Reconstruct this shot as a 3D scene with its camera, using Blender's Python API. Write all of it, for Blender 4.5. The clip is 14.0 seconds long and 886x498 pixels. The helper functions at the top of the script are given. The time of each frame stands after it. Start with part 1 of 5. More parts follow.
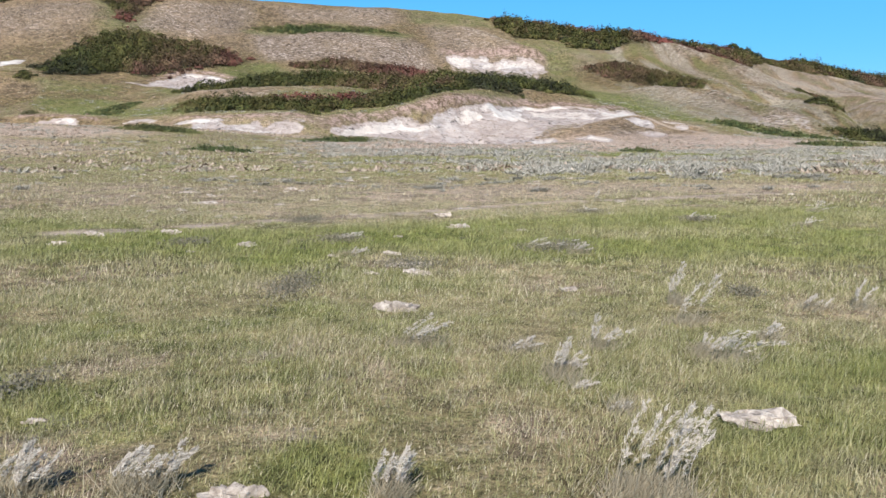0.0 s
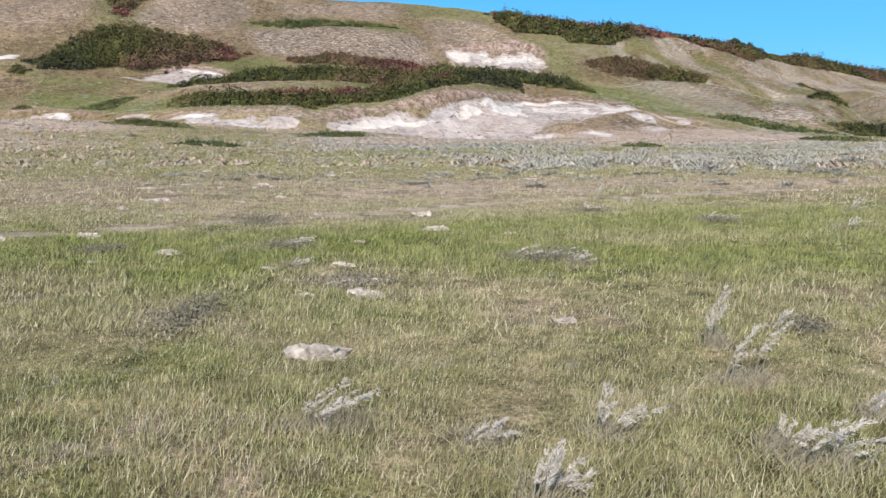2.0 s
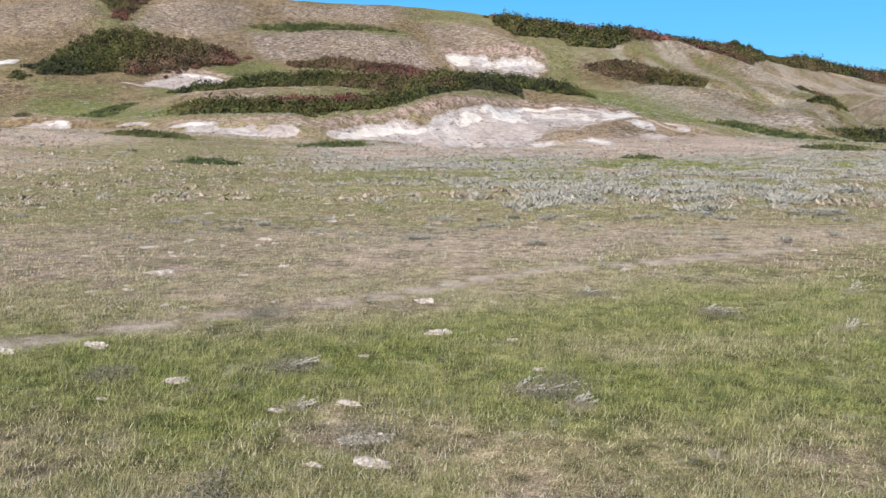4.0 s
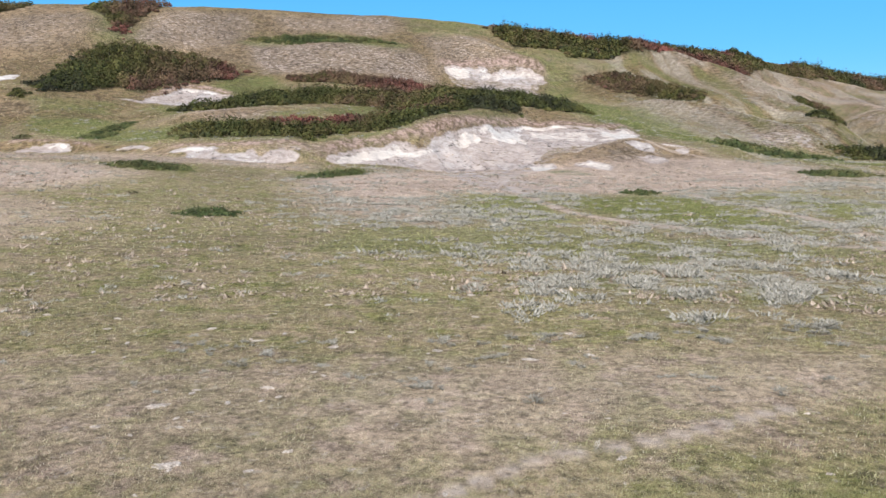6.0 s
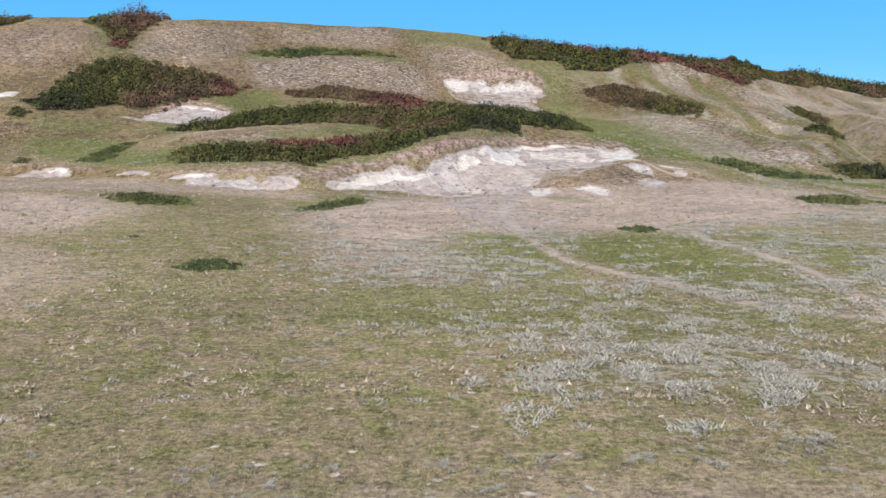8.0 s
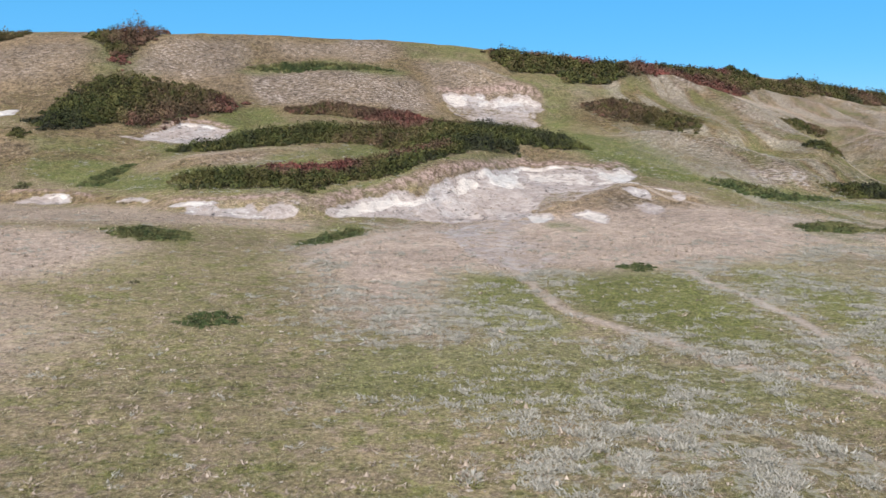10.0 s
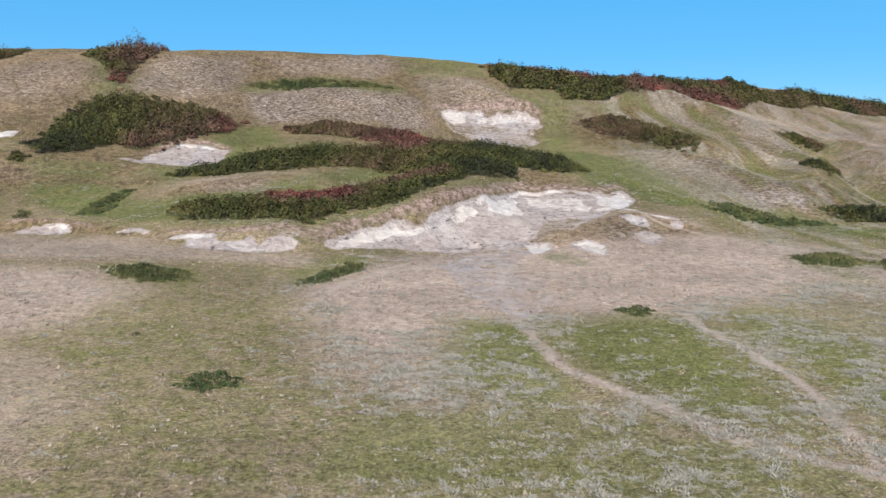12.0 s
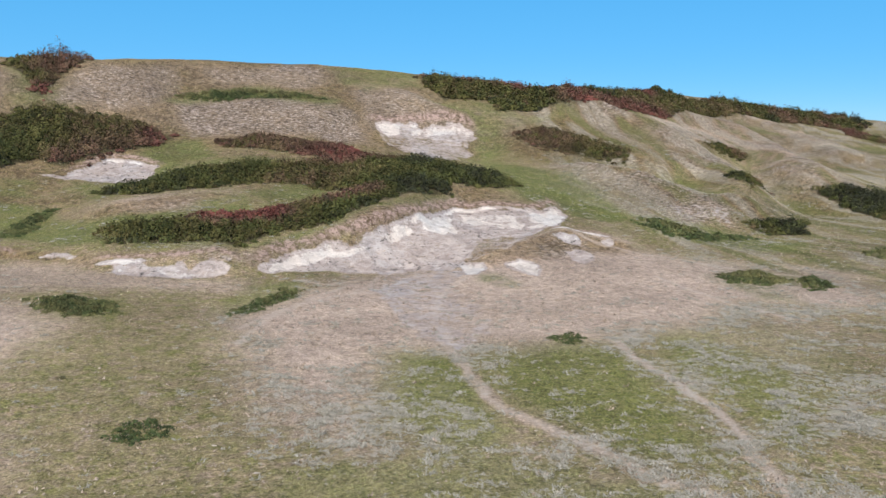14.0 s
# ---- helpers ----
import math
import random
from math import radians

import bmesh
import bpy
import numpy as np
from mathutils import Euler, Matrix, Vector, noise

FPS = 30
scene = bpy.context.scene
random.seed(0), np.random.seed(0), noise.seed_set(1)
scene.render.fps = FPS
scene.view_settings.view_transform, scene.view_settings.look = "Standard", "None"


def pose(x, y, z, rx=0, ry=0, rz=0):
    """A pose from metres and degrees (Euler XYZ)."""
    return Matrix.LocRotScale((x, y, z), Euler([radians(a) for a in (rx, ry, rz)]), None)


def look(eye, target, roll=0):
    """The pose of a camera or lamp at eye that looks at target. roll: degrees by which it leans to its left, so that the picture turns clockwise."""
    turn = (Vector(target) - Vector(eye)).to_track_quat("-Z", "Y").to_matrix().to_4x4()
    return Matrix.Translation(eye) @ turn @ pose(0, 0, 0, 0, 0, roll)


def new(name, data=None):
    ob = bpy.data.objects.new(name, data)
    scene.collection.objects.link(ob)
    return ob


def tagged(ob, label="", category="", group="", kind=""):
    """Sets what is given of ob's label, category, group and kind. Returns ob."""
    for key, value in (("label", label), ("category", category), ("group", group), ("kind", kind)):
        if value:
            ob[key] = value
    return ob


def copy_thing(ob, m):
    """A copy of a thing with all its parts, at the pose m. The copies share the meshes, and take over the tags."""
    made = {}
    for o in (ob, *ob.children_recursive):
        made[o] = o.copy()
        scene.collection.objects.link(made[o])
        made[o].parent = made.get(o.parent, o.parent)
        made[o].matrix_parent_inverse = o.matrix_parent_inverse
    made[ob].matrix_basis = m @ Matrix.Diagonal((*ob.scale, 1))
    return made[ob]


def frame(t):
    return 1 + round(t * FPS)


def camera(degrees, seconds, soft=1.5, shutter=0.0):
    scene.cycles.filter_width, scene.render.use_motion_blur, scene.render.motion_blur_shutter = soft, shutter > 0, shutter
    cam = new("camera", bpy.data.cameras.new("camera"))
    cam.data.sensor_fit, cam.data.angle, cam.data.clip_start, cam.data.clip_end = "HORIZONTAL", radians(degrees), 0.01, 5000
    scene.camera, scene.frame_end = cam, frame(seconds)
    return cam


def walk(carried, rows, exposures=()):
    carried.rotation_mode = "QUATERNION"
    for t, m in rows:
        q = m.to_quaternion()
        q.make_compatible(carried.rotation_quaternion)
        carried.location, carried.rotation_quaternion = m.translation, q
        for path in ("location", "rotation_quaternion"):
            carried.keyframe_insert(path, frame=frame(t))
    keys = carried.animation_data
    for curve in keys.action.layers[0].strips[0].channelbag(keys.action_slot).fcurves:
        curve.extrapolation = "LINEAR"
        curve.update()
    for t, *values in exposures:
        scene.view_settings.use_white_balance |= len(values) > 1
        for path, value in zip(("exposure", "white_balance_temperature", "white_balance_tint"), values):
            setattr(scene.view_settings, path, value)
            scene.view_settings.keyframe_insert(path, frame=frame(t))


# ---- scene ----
cam = camera(57.6, 14.0)
METRES, EYE, TILT, LEAN, TURN = 23.5, 1.36, -7.8, 0.0, 0.0
ROWS = [
    (0.0, 0.0, 0.0, 0.0, 0.0, 0.0, -0.0),
    (0.5, 0.0035, 0.0588, 0.0052, 0.02, -0.09, 0.02),
    (1.0, 0.0097, 0.083, 0.0065, 0.02, -0.14, 0.0),
    (1.5, 0.0126, 0.0869, 0.0063, 0.03, -0.25, 0.02),
    (2.0, 0.0148, 0.0863, 0.0059, 0.05, -0.28, 0.01),
    (4.5, 0.013, 0.0776, 0.0995, 0.02, -0.35, 0.03),
    (5.0, 0.0133, 0.0731, 0.1412, 0.0, -0.35, 0.01),
    (5.5, 0.013, 0.0695, 0.183, -0.01, -0.35, 0.03),
    (6.0, 0.0123, 0.0666, 0.2254, -0.03, -0.34, 0.04),
    (6.5, 0.0118, 0.0636, 0.2678, -0.05, -0.34, 0.05),
    (7.0, 0.0109, 0.0598, 0.3096, -0.06, -0.35, 0.07),
    (7.5, 0.0111, 0.0564, 0.3516, -0.08, -0.33, 0.1),
    (8.0, 0.0117, 0.052, 0.3935, -0.09, -0.32, 0.12),
    (10.5, 0.0127, 0.0296, 0.612, -0.17, -0.17, 0.22),
    (11.0, 0.0121, 0.0264, 0.6598, -0.19, -0.11, 0.24),
    (11.5, 0.0119, 0.0207, 0.7101, -0.22, -0.09, 0.25),
    (12.0, 0.0113, 0.0144, 0.7624, -0.25, -0.08, 0.26),
    (12.5, 0.0101, 0.0085, 0.8148, -0.28, -0.04, 0.27),
    (13.0, 0.0091, 0.0028, 0.8661, -0.3, -0.02, 0.26),
    (13.5, 0.0087, 0.0001, 0.8921, -0.32, -0.01, 0.3),
    (13.7, 0.009, -0.0003, 0.8985, -0.33, -0.02, 0.31),
    (13.8, 0.0115, -0.0006, 0.9005, -1.05, -0.03, 0.4),
    (13.9, 0.017, -0.0009, 0.902, -2.8, -0.04, 0.6),
    (14.0, 0.0221, -0.0011, 0.9031, -4.77, -0.05, 0.85),
]
walk(cam, [(t, pose(0, 0, EYE, TILT, LEAN, TURN) @ pose(METRES * x, METRES * y, METRES * z, 90 + pitch, roll, yaw)) for t, x, y, z, yaw, pitch, roll in ROWS],
     exposures=[(0.0, 0.42), (5.0, 0.40), (8.0, 0.30), (11.0, 0.24), (14.0, 0.19)])

# ---- daylight: clear sky, sun behind the viewer ----
SUN_HEIGHT, SUN_FROM = 41.0, 194.0      # degrees up, and the side it stands on (180: south, 90: east)
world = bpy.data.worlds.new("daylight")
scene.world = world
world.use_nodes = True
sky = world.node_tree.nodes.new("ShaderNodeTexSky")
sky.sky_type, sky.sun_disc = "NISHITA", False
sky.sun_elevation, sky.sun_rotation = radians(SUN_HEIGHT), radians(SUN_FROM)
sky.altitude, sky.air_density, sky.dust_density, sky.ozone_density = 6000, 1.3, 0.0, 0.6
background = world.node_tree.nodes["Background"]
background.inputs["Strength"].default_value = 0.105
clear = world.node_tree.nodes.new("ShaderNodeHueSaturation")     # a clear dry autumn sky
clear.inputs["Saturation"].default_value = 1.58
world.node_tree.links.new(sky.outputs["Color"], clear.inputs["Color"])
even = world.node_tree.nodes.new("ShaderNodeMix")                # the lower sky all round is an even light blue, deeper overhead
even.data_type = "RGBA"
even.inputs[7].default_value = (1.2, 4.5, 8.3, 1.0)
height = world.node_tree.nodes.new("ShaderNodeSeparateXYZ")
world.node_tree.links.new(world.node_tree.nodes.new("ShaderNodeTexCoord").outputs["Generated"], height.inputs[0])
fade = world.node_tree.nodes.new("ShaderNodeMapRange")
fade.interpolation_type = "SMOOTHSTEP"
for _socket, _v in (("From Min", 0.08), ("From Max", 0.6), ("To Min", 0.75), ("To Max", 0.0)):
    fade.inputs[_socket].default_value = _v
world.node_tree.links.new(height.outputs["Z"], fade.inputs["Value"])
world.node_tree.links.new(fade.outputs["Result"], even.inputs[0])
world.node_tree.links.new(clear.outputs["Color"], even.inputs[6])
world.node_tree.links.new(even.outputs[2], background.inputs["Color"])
sun = new("sun", bpy.data.lights.new("sun", "SUN"))
sun.data.energy, sun.data.angle, sun.data.color = 5.0, radians(0.53), (1.0, 0.94, 0.86)
sun.matrix_world = look((-60 * math.sin(radians(SUN_FROM - 180)), -100, 100 * math.tan(radians(SUN_HEIGHT))), (0, 0, 0))

# ---- materials ----
class Nodes:
    """A small wrapper to write node materials in a few lines."""

    def __init__(self, name, roughness=0.9, specular=0.2):
        self.mat = bpy.data.materials.new(name)
        self.mat.use_nodes = True
        self.tree = self.mat.node_tree
        self.bsdf = self.tree.nodes["Principled BSDF"]
        self.bsdf.inputs["Roughness"].default_value = roughness
        self.bsdf.inputs["Specular IOR Level"].default_value = specular
        self.where = self.tree.nodes.new("ShaderNodeNewGeometry").outputs["Position"]

    def link(self, a, b):
        self.tree.links.new(a, b)

    def value(self, socket, v):
        if isinstance(v, bpy.types.NodeSocket):
            self.link(v, socket)
        elif isinstance(v, tuple):
            socket.default_value = (*v, 1.0) if len(v) == 3 and len(socket.default_value) == 4 else v
        else:
            socket.default_value = v

    def stretched(self, sx, sy, sz):
        n = self.tree.nodes.new("ShaderNodeMapping")
        self.link(self.where, n.inputs["Vector"])
        n.inputs["Scale"].default_value = (sx, sy, sz)
        return n.outputs["Vector"]

    def noise(self, scale, detail=4.0, rough=0.55, at=None, warp=0.0):
        n = self.tree.nodes.new("ShaderNodeTexNoise")
        self.link(at or self.where, n.inputs["Vector"])
        n.inputs["Scale"].default_value, n.inputs["Detail"].default_value, n.inputs["Roughness"].default_value = scale, detail, rough
        n.inputs["Distortion"].default_value = warp
        return n.outputs["Fac"]

    def ramp(self, fac, *stops):
        n = self.tree.nodes.new("ShaderNodeValToRGB")
        self.link(fac, n.inputs["Fac"])
        while len(n.color_ramp.elements) < len(stops):
            n.color_ramp.elements.new(0.5)
        for e, (at, colour) in zip(n.color_ramp.elements, stops):
            e.position, e.color = at, (*colour, 1) if isinstance(colour, tuple) else (colour, colour, colour, 1)
        return n.outputs["Color"]

    def mix(self, fac, a, b, how="MIX"):
        n = self.tree.nodes.new("ShaderNodeMix")
        n.data_type, n.blend_type = "RGBA", how
        self.value(n.inputs[0], fac)
        self.value(n.inputs[6], a)
        self.value(n.inputs[7], b)
        return n.outputs[2]

    def sum(self, how, a, b, clamp=False):
        n = self.tree.nodes.new("ShaderNodeMath")
        n.operation, n.use_clamp = how, clamp
        self.value(n.inputs[0], a)
        self.value(n.inputs[1], b)
        return n.outputs[0]

    def attribute(self, name):
        n = self.tree.nodes.new("ShaderNodeAttribute")
        n.attribute_name = name
        return n

    def split(self, colour):
        n = self.tree.nodes.new("ShaderNodeSeparateColor")
        self.link(colour, n.inputs[0])
        return n.outputs

    def island(self):
        n = self.tree.nodes.new("ShaderNodeNewGeometry")
        return n.outputs["Random Per Island"]

    def each(self):
        return self.tree.nodes.new("ShaderNodeObjectInfo").outputs["Random"]

    def bump(self, height, strength, distance):
        n = self.tree.nodes.new("ShaderNodeBump")
        self.link(height, n.inputs["Height"])
        n.inputs["Strength"].default_value, n.inputs["Distance"].default_value = strength, distance
        self.link(n.outputs["Normal"], self.bsdf.inputs["Normal"])

    def done(self, colour):
        self.value(self.bsdf.inputs["Base Color"], colour)
        return self.mat


STRAW, STRAW_DARK = (0.485, 0.38, 0.25), (0.30, 0.234, 0.15)
GREEN, GREEN_DARK = (0.275, 0.275, 0.095), (0.115, 0.122, 0.038)
TAN, MAUVE = (0.60, 0.462, 0.372), (0.45, 0.345, 0.292)


def grass_tone(n):
    """The prairie's colour from place to place: green, straw, lush and dry."""
    zone = n.split(n.attribute("zone").outputs["Color"])
    patch = n.ramp(n.noise(0.35, 5, 0.6), (0.36, 0.0), (0.64, 1.0))
    tuft = n.ramp(n.noise(3.1, 4, 0.65), (0.35, 0.0), (0.68, 1.0))
    green = n.mix(tuft, GREEN_DARK, GREEN)
    straw = n.mix(tuft, STRAW_DARK, STRAW)
    blend = n.sum("ADD", n.sum("MULTIPLY", patch, 0.62), n.sum("ADD", n.sum("MULTIPLY", tuft, 0.22), 0.12), True)
    tone = n.mix(blend, green, straw)
    blotch = n.ramp(n.noise(0.75, 5, 0.65), (0.51, 0.0), (0.62, 0.7))
    tone = n.mix(blotch, tone, n.mix(tuft, (0.29, 0.215, 0.165), (0.52, 0.405, 0.325)))
    fresh = n.ramp(n.noise(0.62, 6, 0.7, None, 0.3), (0.50, 0.0), (0.60, 0.75))
    tone = n.mix(fresh, tone, n.mix(tuft, (0.13, 0.145, 0.04), (0.285, 0.29, 0.09)))
    brown = n.sum("MULTIPLY", n.ramp(n.noise(0.13, 5, 0.65), (0.47, 0.0), (0.62, 0.6)), n.sum("SUBTRACT", 1.0, zone[2]))
    tone = n.mix(brown, tone, n.mix(tuft, (0.21, 0.165, 0.095), (0.40, 0.325, 0.21)))
    dry = n.mix(n.ramp(n.noise(0.9, 6, 0.65), (0.35, 0.0), (0.65, 1.0)), MAUVE, TAN)
    tone = n.mix(n.sum("MULTIPLY", zone[2], 0.85), tone, n.mix(tuft, (0.108, 0.138, 0.032), (0.255, 0.272, 0.076)))
    return n.mix(n.sum("MULTIPLY", zone[1], 0.92), tone, dry), zone


def ground_material():
    n = Nodes("prairie_ground", 0.95, 0.1)
    tone, zone = grass_tone(n)
    tone = n.mix(n.sum("SUBTRACT", 1.0, zone[1]), tone, n.mix(1.0, tone, (0.95, 0.90, 0.90), "MULTIPLY"))
    # cattle terraces run level along the steep slopes, broken here and there
    slope = n.attribute("slope").outputs["Fac"]
    steps = n.ramp(n.noise(1.0, 4, 0.7, n.stretched(0.8, 0.45, 2.6), 0.3), (0.40, 0.0), (0.58, 1.0))
    broken = n.ramp(n.noise(0.12, 4, 0.6), (0.38, 0.3), (0.62, 0.95))
    tone = n.mix(n.sum("MULTIPLY", slope, broken), tone, n.mix(steps, (0.13, 0.10, 0.075), (0.36, 0.295, 0.225)))
    # browner, sparser bunch grass on the upland
    upland = n.attribute("upland").outputs["Fac"]
    bare = n.attribute("stony").outputs["Fac"]
    upland = n.sum("MULTIPLY", upland, n.sum("SUBTRACT", 1.0, n.sum("MULTIPLY", zone[2], 0.6)))
    tone = n.mix(upland, tone, n.mix(1.0, n.mix(0.3, tone, (0.40, 0.315, 0.21)), (0.65, 0.59, 0.515), "MULTIPLY"))
    mottle = n.ramp(n.noise(0.5, 8, 0.78), (0.36, 0.42), (0.5, 0.95), (0.64, 1.3))
    tone = n.mix(upland, tone, n.mix(1.0, tone, mottle, "MULTIPLY"))
    rich = n.sum("MULTIPLY", n.sum("MULTIPLY", zone[2], n.attribute("hill").outputs["Fac"]), n.ramp(n.noise(0.16, 6, 0.7), (0.38, 0.15), (0.56, 0.9)))
    tone = n.mix(rich, tone, n.mix(n.noise(1.5, 6, 0.75), (0.07, 0.095, 0.026), (0.20, 0.225, 0.07)))
    # pale and green streaks run down the spurs
    streak = n.attribute("streak").outputs["Fac"]
    tone = n.mix(n.ramp(streak, (0.48, 0.0), (0.78, 0.65)), tone, n.mix(n.ramp(n.noise(0.9, 7, 0.8), (0.38, 0.0), (0.62, 1.0)), (0.20, 0.17, 0.115), (0.52, 0.47, 0.40)))
    tone = n.mix(n.ramp(streak, (0.15, 0.7), (0.42, 0.0)), tone, (0.14, 0.145, 0.05))
    # stony ground: mauve soil, pale grit in level rows, dark tussocks
    rows = n.noise(1.0, 5, 0.65, n.stretched(0.85, 0.85, 4.2), 0.3)
    grit = n.ramp(rows, (0.38, (0.055, 0.04, 0.028)), (0.46, (0.19, 0.145, 0.11)), (0.53, (0.29, 0.225, 0.18)), (0.59, (0.56, 0.47, 0.41)))
    tone = n.mix(n.sum("MULTIPLY", bare, n.ramp(n.noise(0.16, 5, 0.65), (0.32, 0.45), (0.6, 1.0))), tone, grit)
    # dark brown ground under the thickets
    tone = n.mix(n.attribute("thicket_floor").outputs["Fac"], tone, n.mix(n.noise(1.5, 4), (0.045, 0.04, 0.02), (0.10, 0.085, 0.045)))
    # wide patches of greener and barer turf
    wide = n.ramp(n.noise(0.045, 4, 0.6), (0.36, 0.80), (0.64, 1.14))
    tone = n.mix(1.0, tone, wide, "MULTIPLY")
    # close by, matted green and dead leaves, with shade painted into the gaps
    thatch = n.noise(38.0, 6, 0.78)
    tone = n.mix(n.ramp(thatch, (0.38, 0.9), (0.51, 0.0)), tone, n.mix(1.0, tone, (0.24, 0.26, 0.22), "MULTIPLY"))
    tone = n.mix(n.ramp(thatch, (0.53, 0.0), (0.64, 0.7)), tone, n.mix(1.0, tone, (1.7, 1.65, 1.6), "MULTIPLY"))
    # tufts, litter and bare specks, with shade among the tufts darkened in
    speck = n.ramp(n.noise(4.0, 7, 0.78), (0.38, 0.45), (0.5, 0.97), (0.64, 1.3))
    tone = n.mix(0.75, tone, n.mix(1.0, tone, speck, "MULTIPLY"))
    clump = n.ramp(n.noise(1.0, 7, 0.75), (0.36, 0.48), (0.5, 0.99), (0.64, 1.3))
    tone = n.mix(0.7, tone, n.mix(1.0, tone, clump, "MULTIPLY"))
    # low mats of silvery sage between the grass, their shade painted as dark fringes
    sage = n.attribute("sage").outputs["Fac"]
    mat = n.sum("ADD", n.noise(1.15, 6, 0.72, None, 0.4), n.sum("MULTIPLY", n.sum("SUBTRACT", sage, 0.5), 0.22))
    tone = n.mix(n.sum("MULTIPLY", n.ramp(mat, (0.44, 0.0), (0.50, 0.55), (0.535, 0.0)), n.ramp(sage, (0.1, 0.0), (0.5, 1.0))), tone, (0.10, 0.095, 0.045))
    grey = n.mix(n.ramp(n.noise(7.0, 5, 0.7), (0.35, 0.0), (0.65, 1.0)), (0.22, 0.205, 0.16), (0.50, 0.475, 0.425))
    tone = n.mix(n.sum("MULTIPLY", n.ramp(mat, (0.535, 0.0), (0.60, 0.7)), n.ramp(sage, (0.08, 0.0), (0.4, 1.0))), tone, grey)
    pale = n.ramp(n.noise(2.2, 6, 0.75), (0.57, 0.0), (0.68, 1.0))
    tone = n.mix(n.sum("MULTIPLY", pale, n.sum("ADD", 0.4, n.sum("MULTIPLY", zone[1], 0.4))), tone, (0.55, 0.48, 0.42))
    # bare dusty treads
    tread = n.sum("MULTIPLY", n.attribute("trail").outputs["Fac"], n.ramp(n.noise(2.5, 6, 0.7), (0.36, 0.2), (0.56, 0.72)))
    tone = n.mix(tread, tone, n.mix(n.noise(6.0, 5, 0.7), (0.36, 0.29, 0.235), (0.62, 0.525, 0.45)))
    # clay: chalk white along the fresh faces, lilac grey where it has washed down, with dark crumbs
    fray = n.sum("SUBTRACT", n.noise(0.6, 9, 0.78), 0.5)
    wide = n.sum("SUBTRACT", n.noise(0.11, 4, 0.6, n.stretched(1.0, 0.6, 1.0)), 0.5)
    edge = n.sum("ADD", zone[0], n.sum("ADD", n.sum("MULTIPLY", fray, 0.9), n.sum("MULTIPLY", wide, 0.4)))
    fresh = n.ramp(edge, (0.71, 0.0), (0.77, 1.0))
    streaks = n.ramp(n.noise(0.6, 8, 0.75, n.stretched(0.6, 0.6, 1.6), 0.8), (0.38, 0.0), (0.62, 1.0))
    clay = n.mix(fresh, n.mix(streaks, (0.30, 0.258, 0.242), (0.51, 0.462, 0.438)), n.mix(streaks, (0.50, 0.46, 0.43), (0.68, 0.645, 0.605)))
    crumb = n.ramp(n.noise(1.2, 7, 0.78, n.stretched(0.7, 0.6, 1.4)), (0.39, 0.14), (0.45, 1.0))
    crumb = n.mix(n.ramp(n.noise(0.17, 4, 0.65), (0.36, 0.15), (0.54, 1.0)), (1.0, 1.0, 1.0), crumb)
    clay = n.mix(n.ramp(fresh, (0.0, 0.95), (1.0, 0.5)), clay, n.mix(1.0, clay, crumb, "MULTIPLY"))
    clay = n.mix(n.ramp(wide, (0.0, 0.5), (0.1, 0.0)), clay, n.mix(1.0, clay, (1.08, 0.98, 0.90), "MULTIPLY"))
    mask = n.ramp(edge, (0.36, 0.0), (0.42, 0.6), (0.50, 1.0))
    # the dark broken turf edge over each bank
    lip = n.sum("MULTIPLY", n.attribute("lip").outputs["Fac"], n.ramp(n.noise(0.9, 6, 0.75), (0.38, 0.3), (0.55, 1.0)))
    tone = n.mix(mask, tone, clay)
    tone = n.mix(lip, tone, n.mix(n.ramp(n.noise(0.9, 6, 0.78), (0.43, 0.0), (0.56, 1.0)), (0.085, 0.052, 0.042), (0.42, 0.305, 0.26)))
    hill = n.attribute("hill").outputs["Fac"]
    relief = n.sum("ADD", n.sum("MULTIPLY", n.noise(5.0, 7, 0.7), 0.10), n.sum("MULTIPLY", n.sum("MULTIPLY", n.noise(0.55, 7, 0.68), hill), 0.75))
    relief = n.sum("ADD", relief, n.sum("MULTIPLY", n.sum("MULTIPLY", rows, bare), 0.5))
    n.bump(relief, 0.8, 1.0)
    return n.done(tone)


def grass_material():
    n = Nodes("grass_blades", 0.8, 0.25)
    tone, zone = grass_tone(n)
    var = n.island()
    tone = n.mix(n.sum("MULTIPLY", n.ramp(var, (0.76, 0.0), (0.98, 0.35)), n.sum("SUBTRACT", 1.0, n.sum("MULTIPLY", zone[2], 0.7))), tone, (0.50, 0.44, 0.30))
    kinds = n.ramp(var, (0.0, (0.07, 0.09, 0.026)), (0.3, (0.175, 0.20, 0.066)), (0.6, (0.27, 0.278, 0.125)), (0.82, (0.36, 0.335, 0.205)), (1.0, (0.52, 0.45, 0.375)))
    tone = n.mix(n.sum("SUBTRACT", 0.5, n.sum("MULTIPLY", n.sum("MAXIMUM", zone[1], zone[2]), 0.5)), tone, kinds)
    tone = n.mix(1.0, tone, n.ramp(n.island(), (0.0, (0.66, 0.68, 0.66)), (0.5, (1.06, 1.09, 1.08)), (1.0, (1.30, 1.33, 1.36))), "MULTIPLY")
    return n.done(tone)


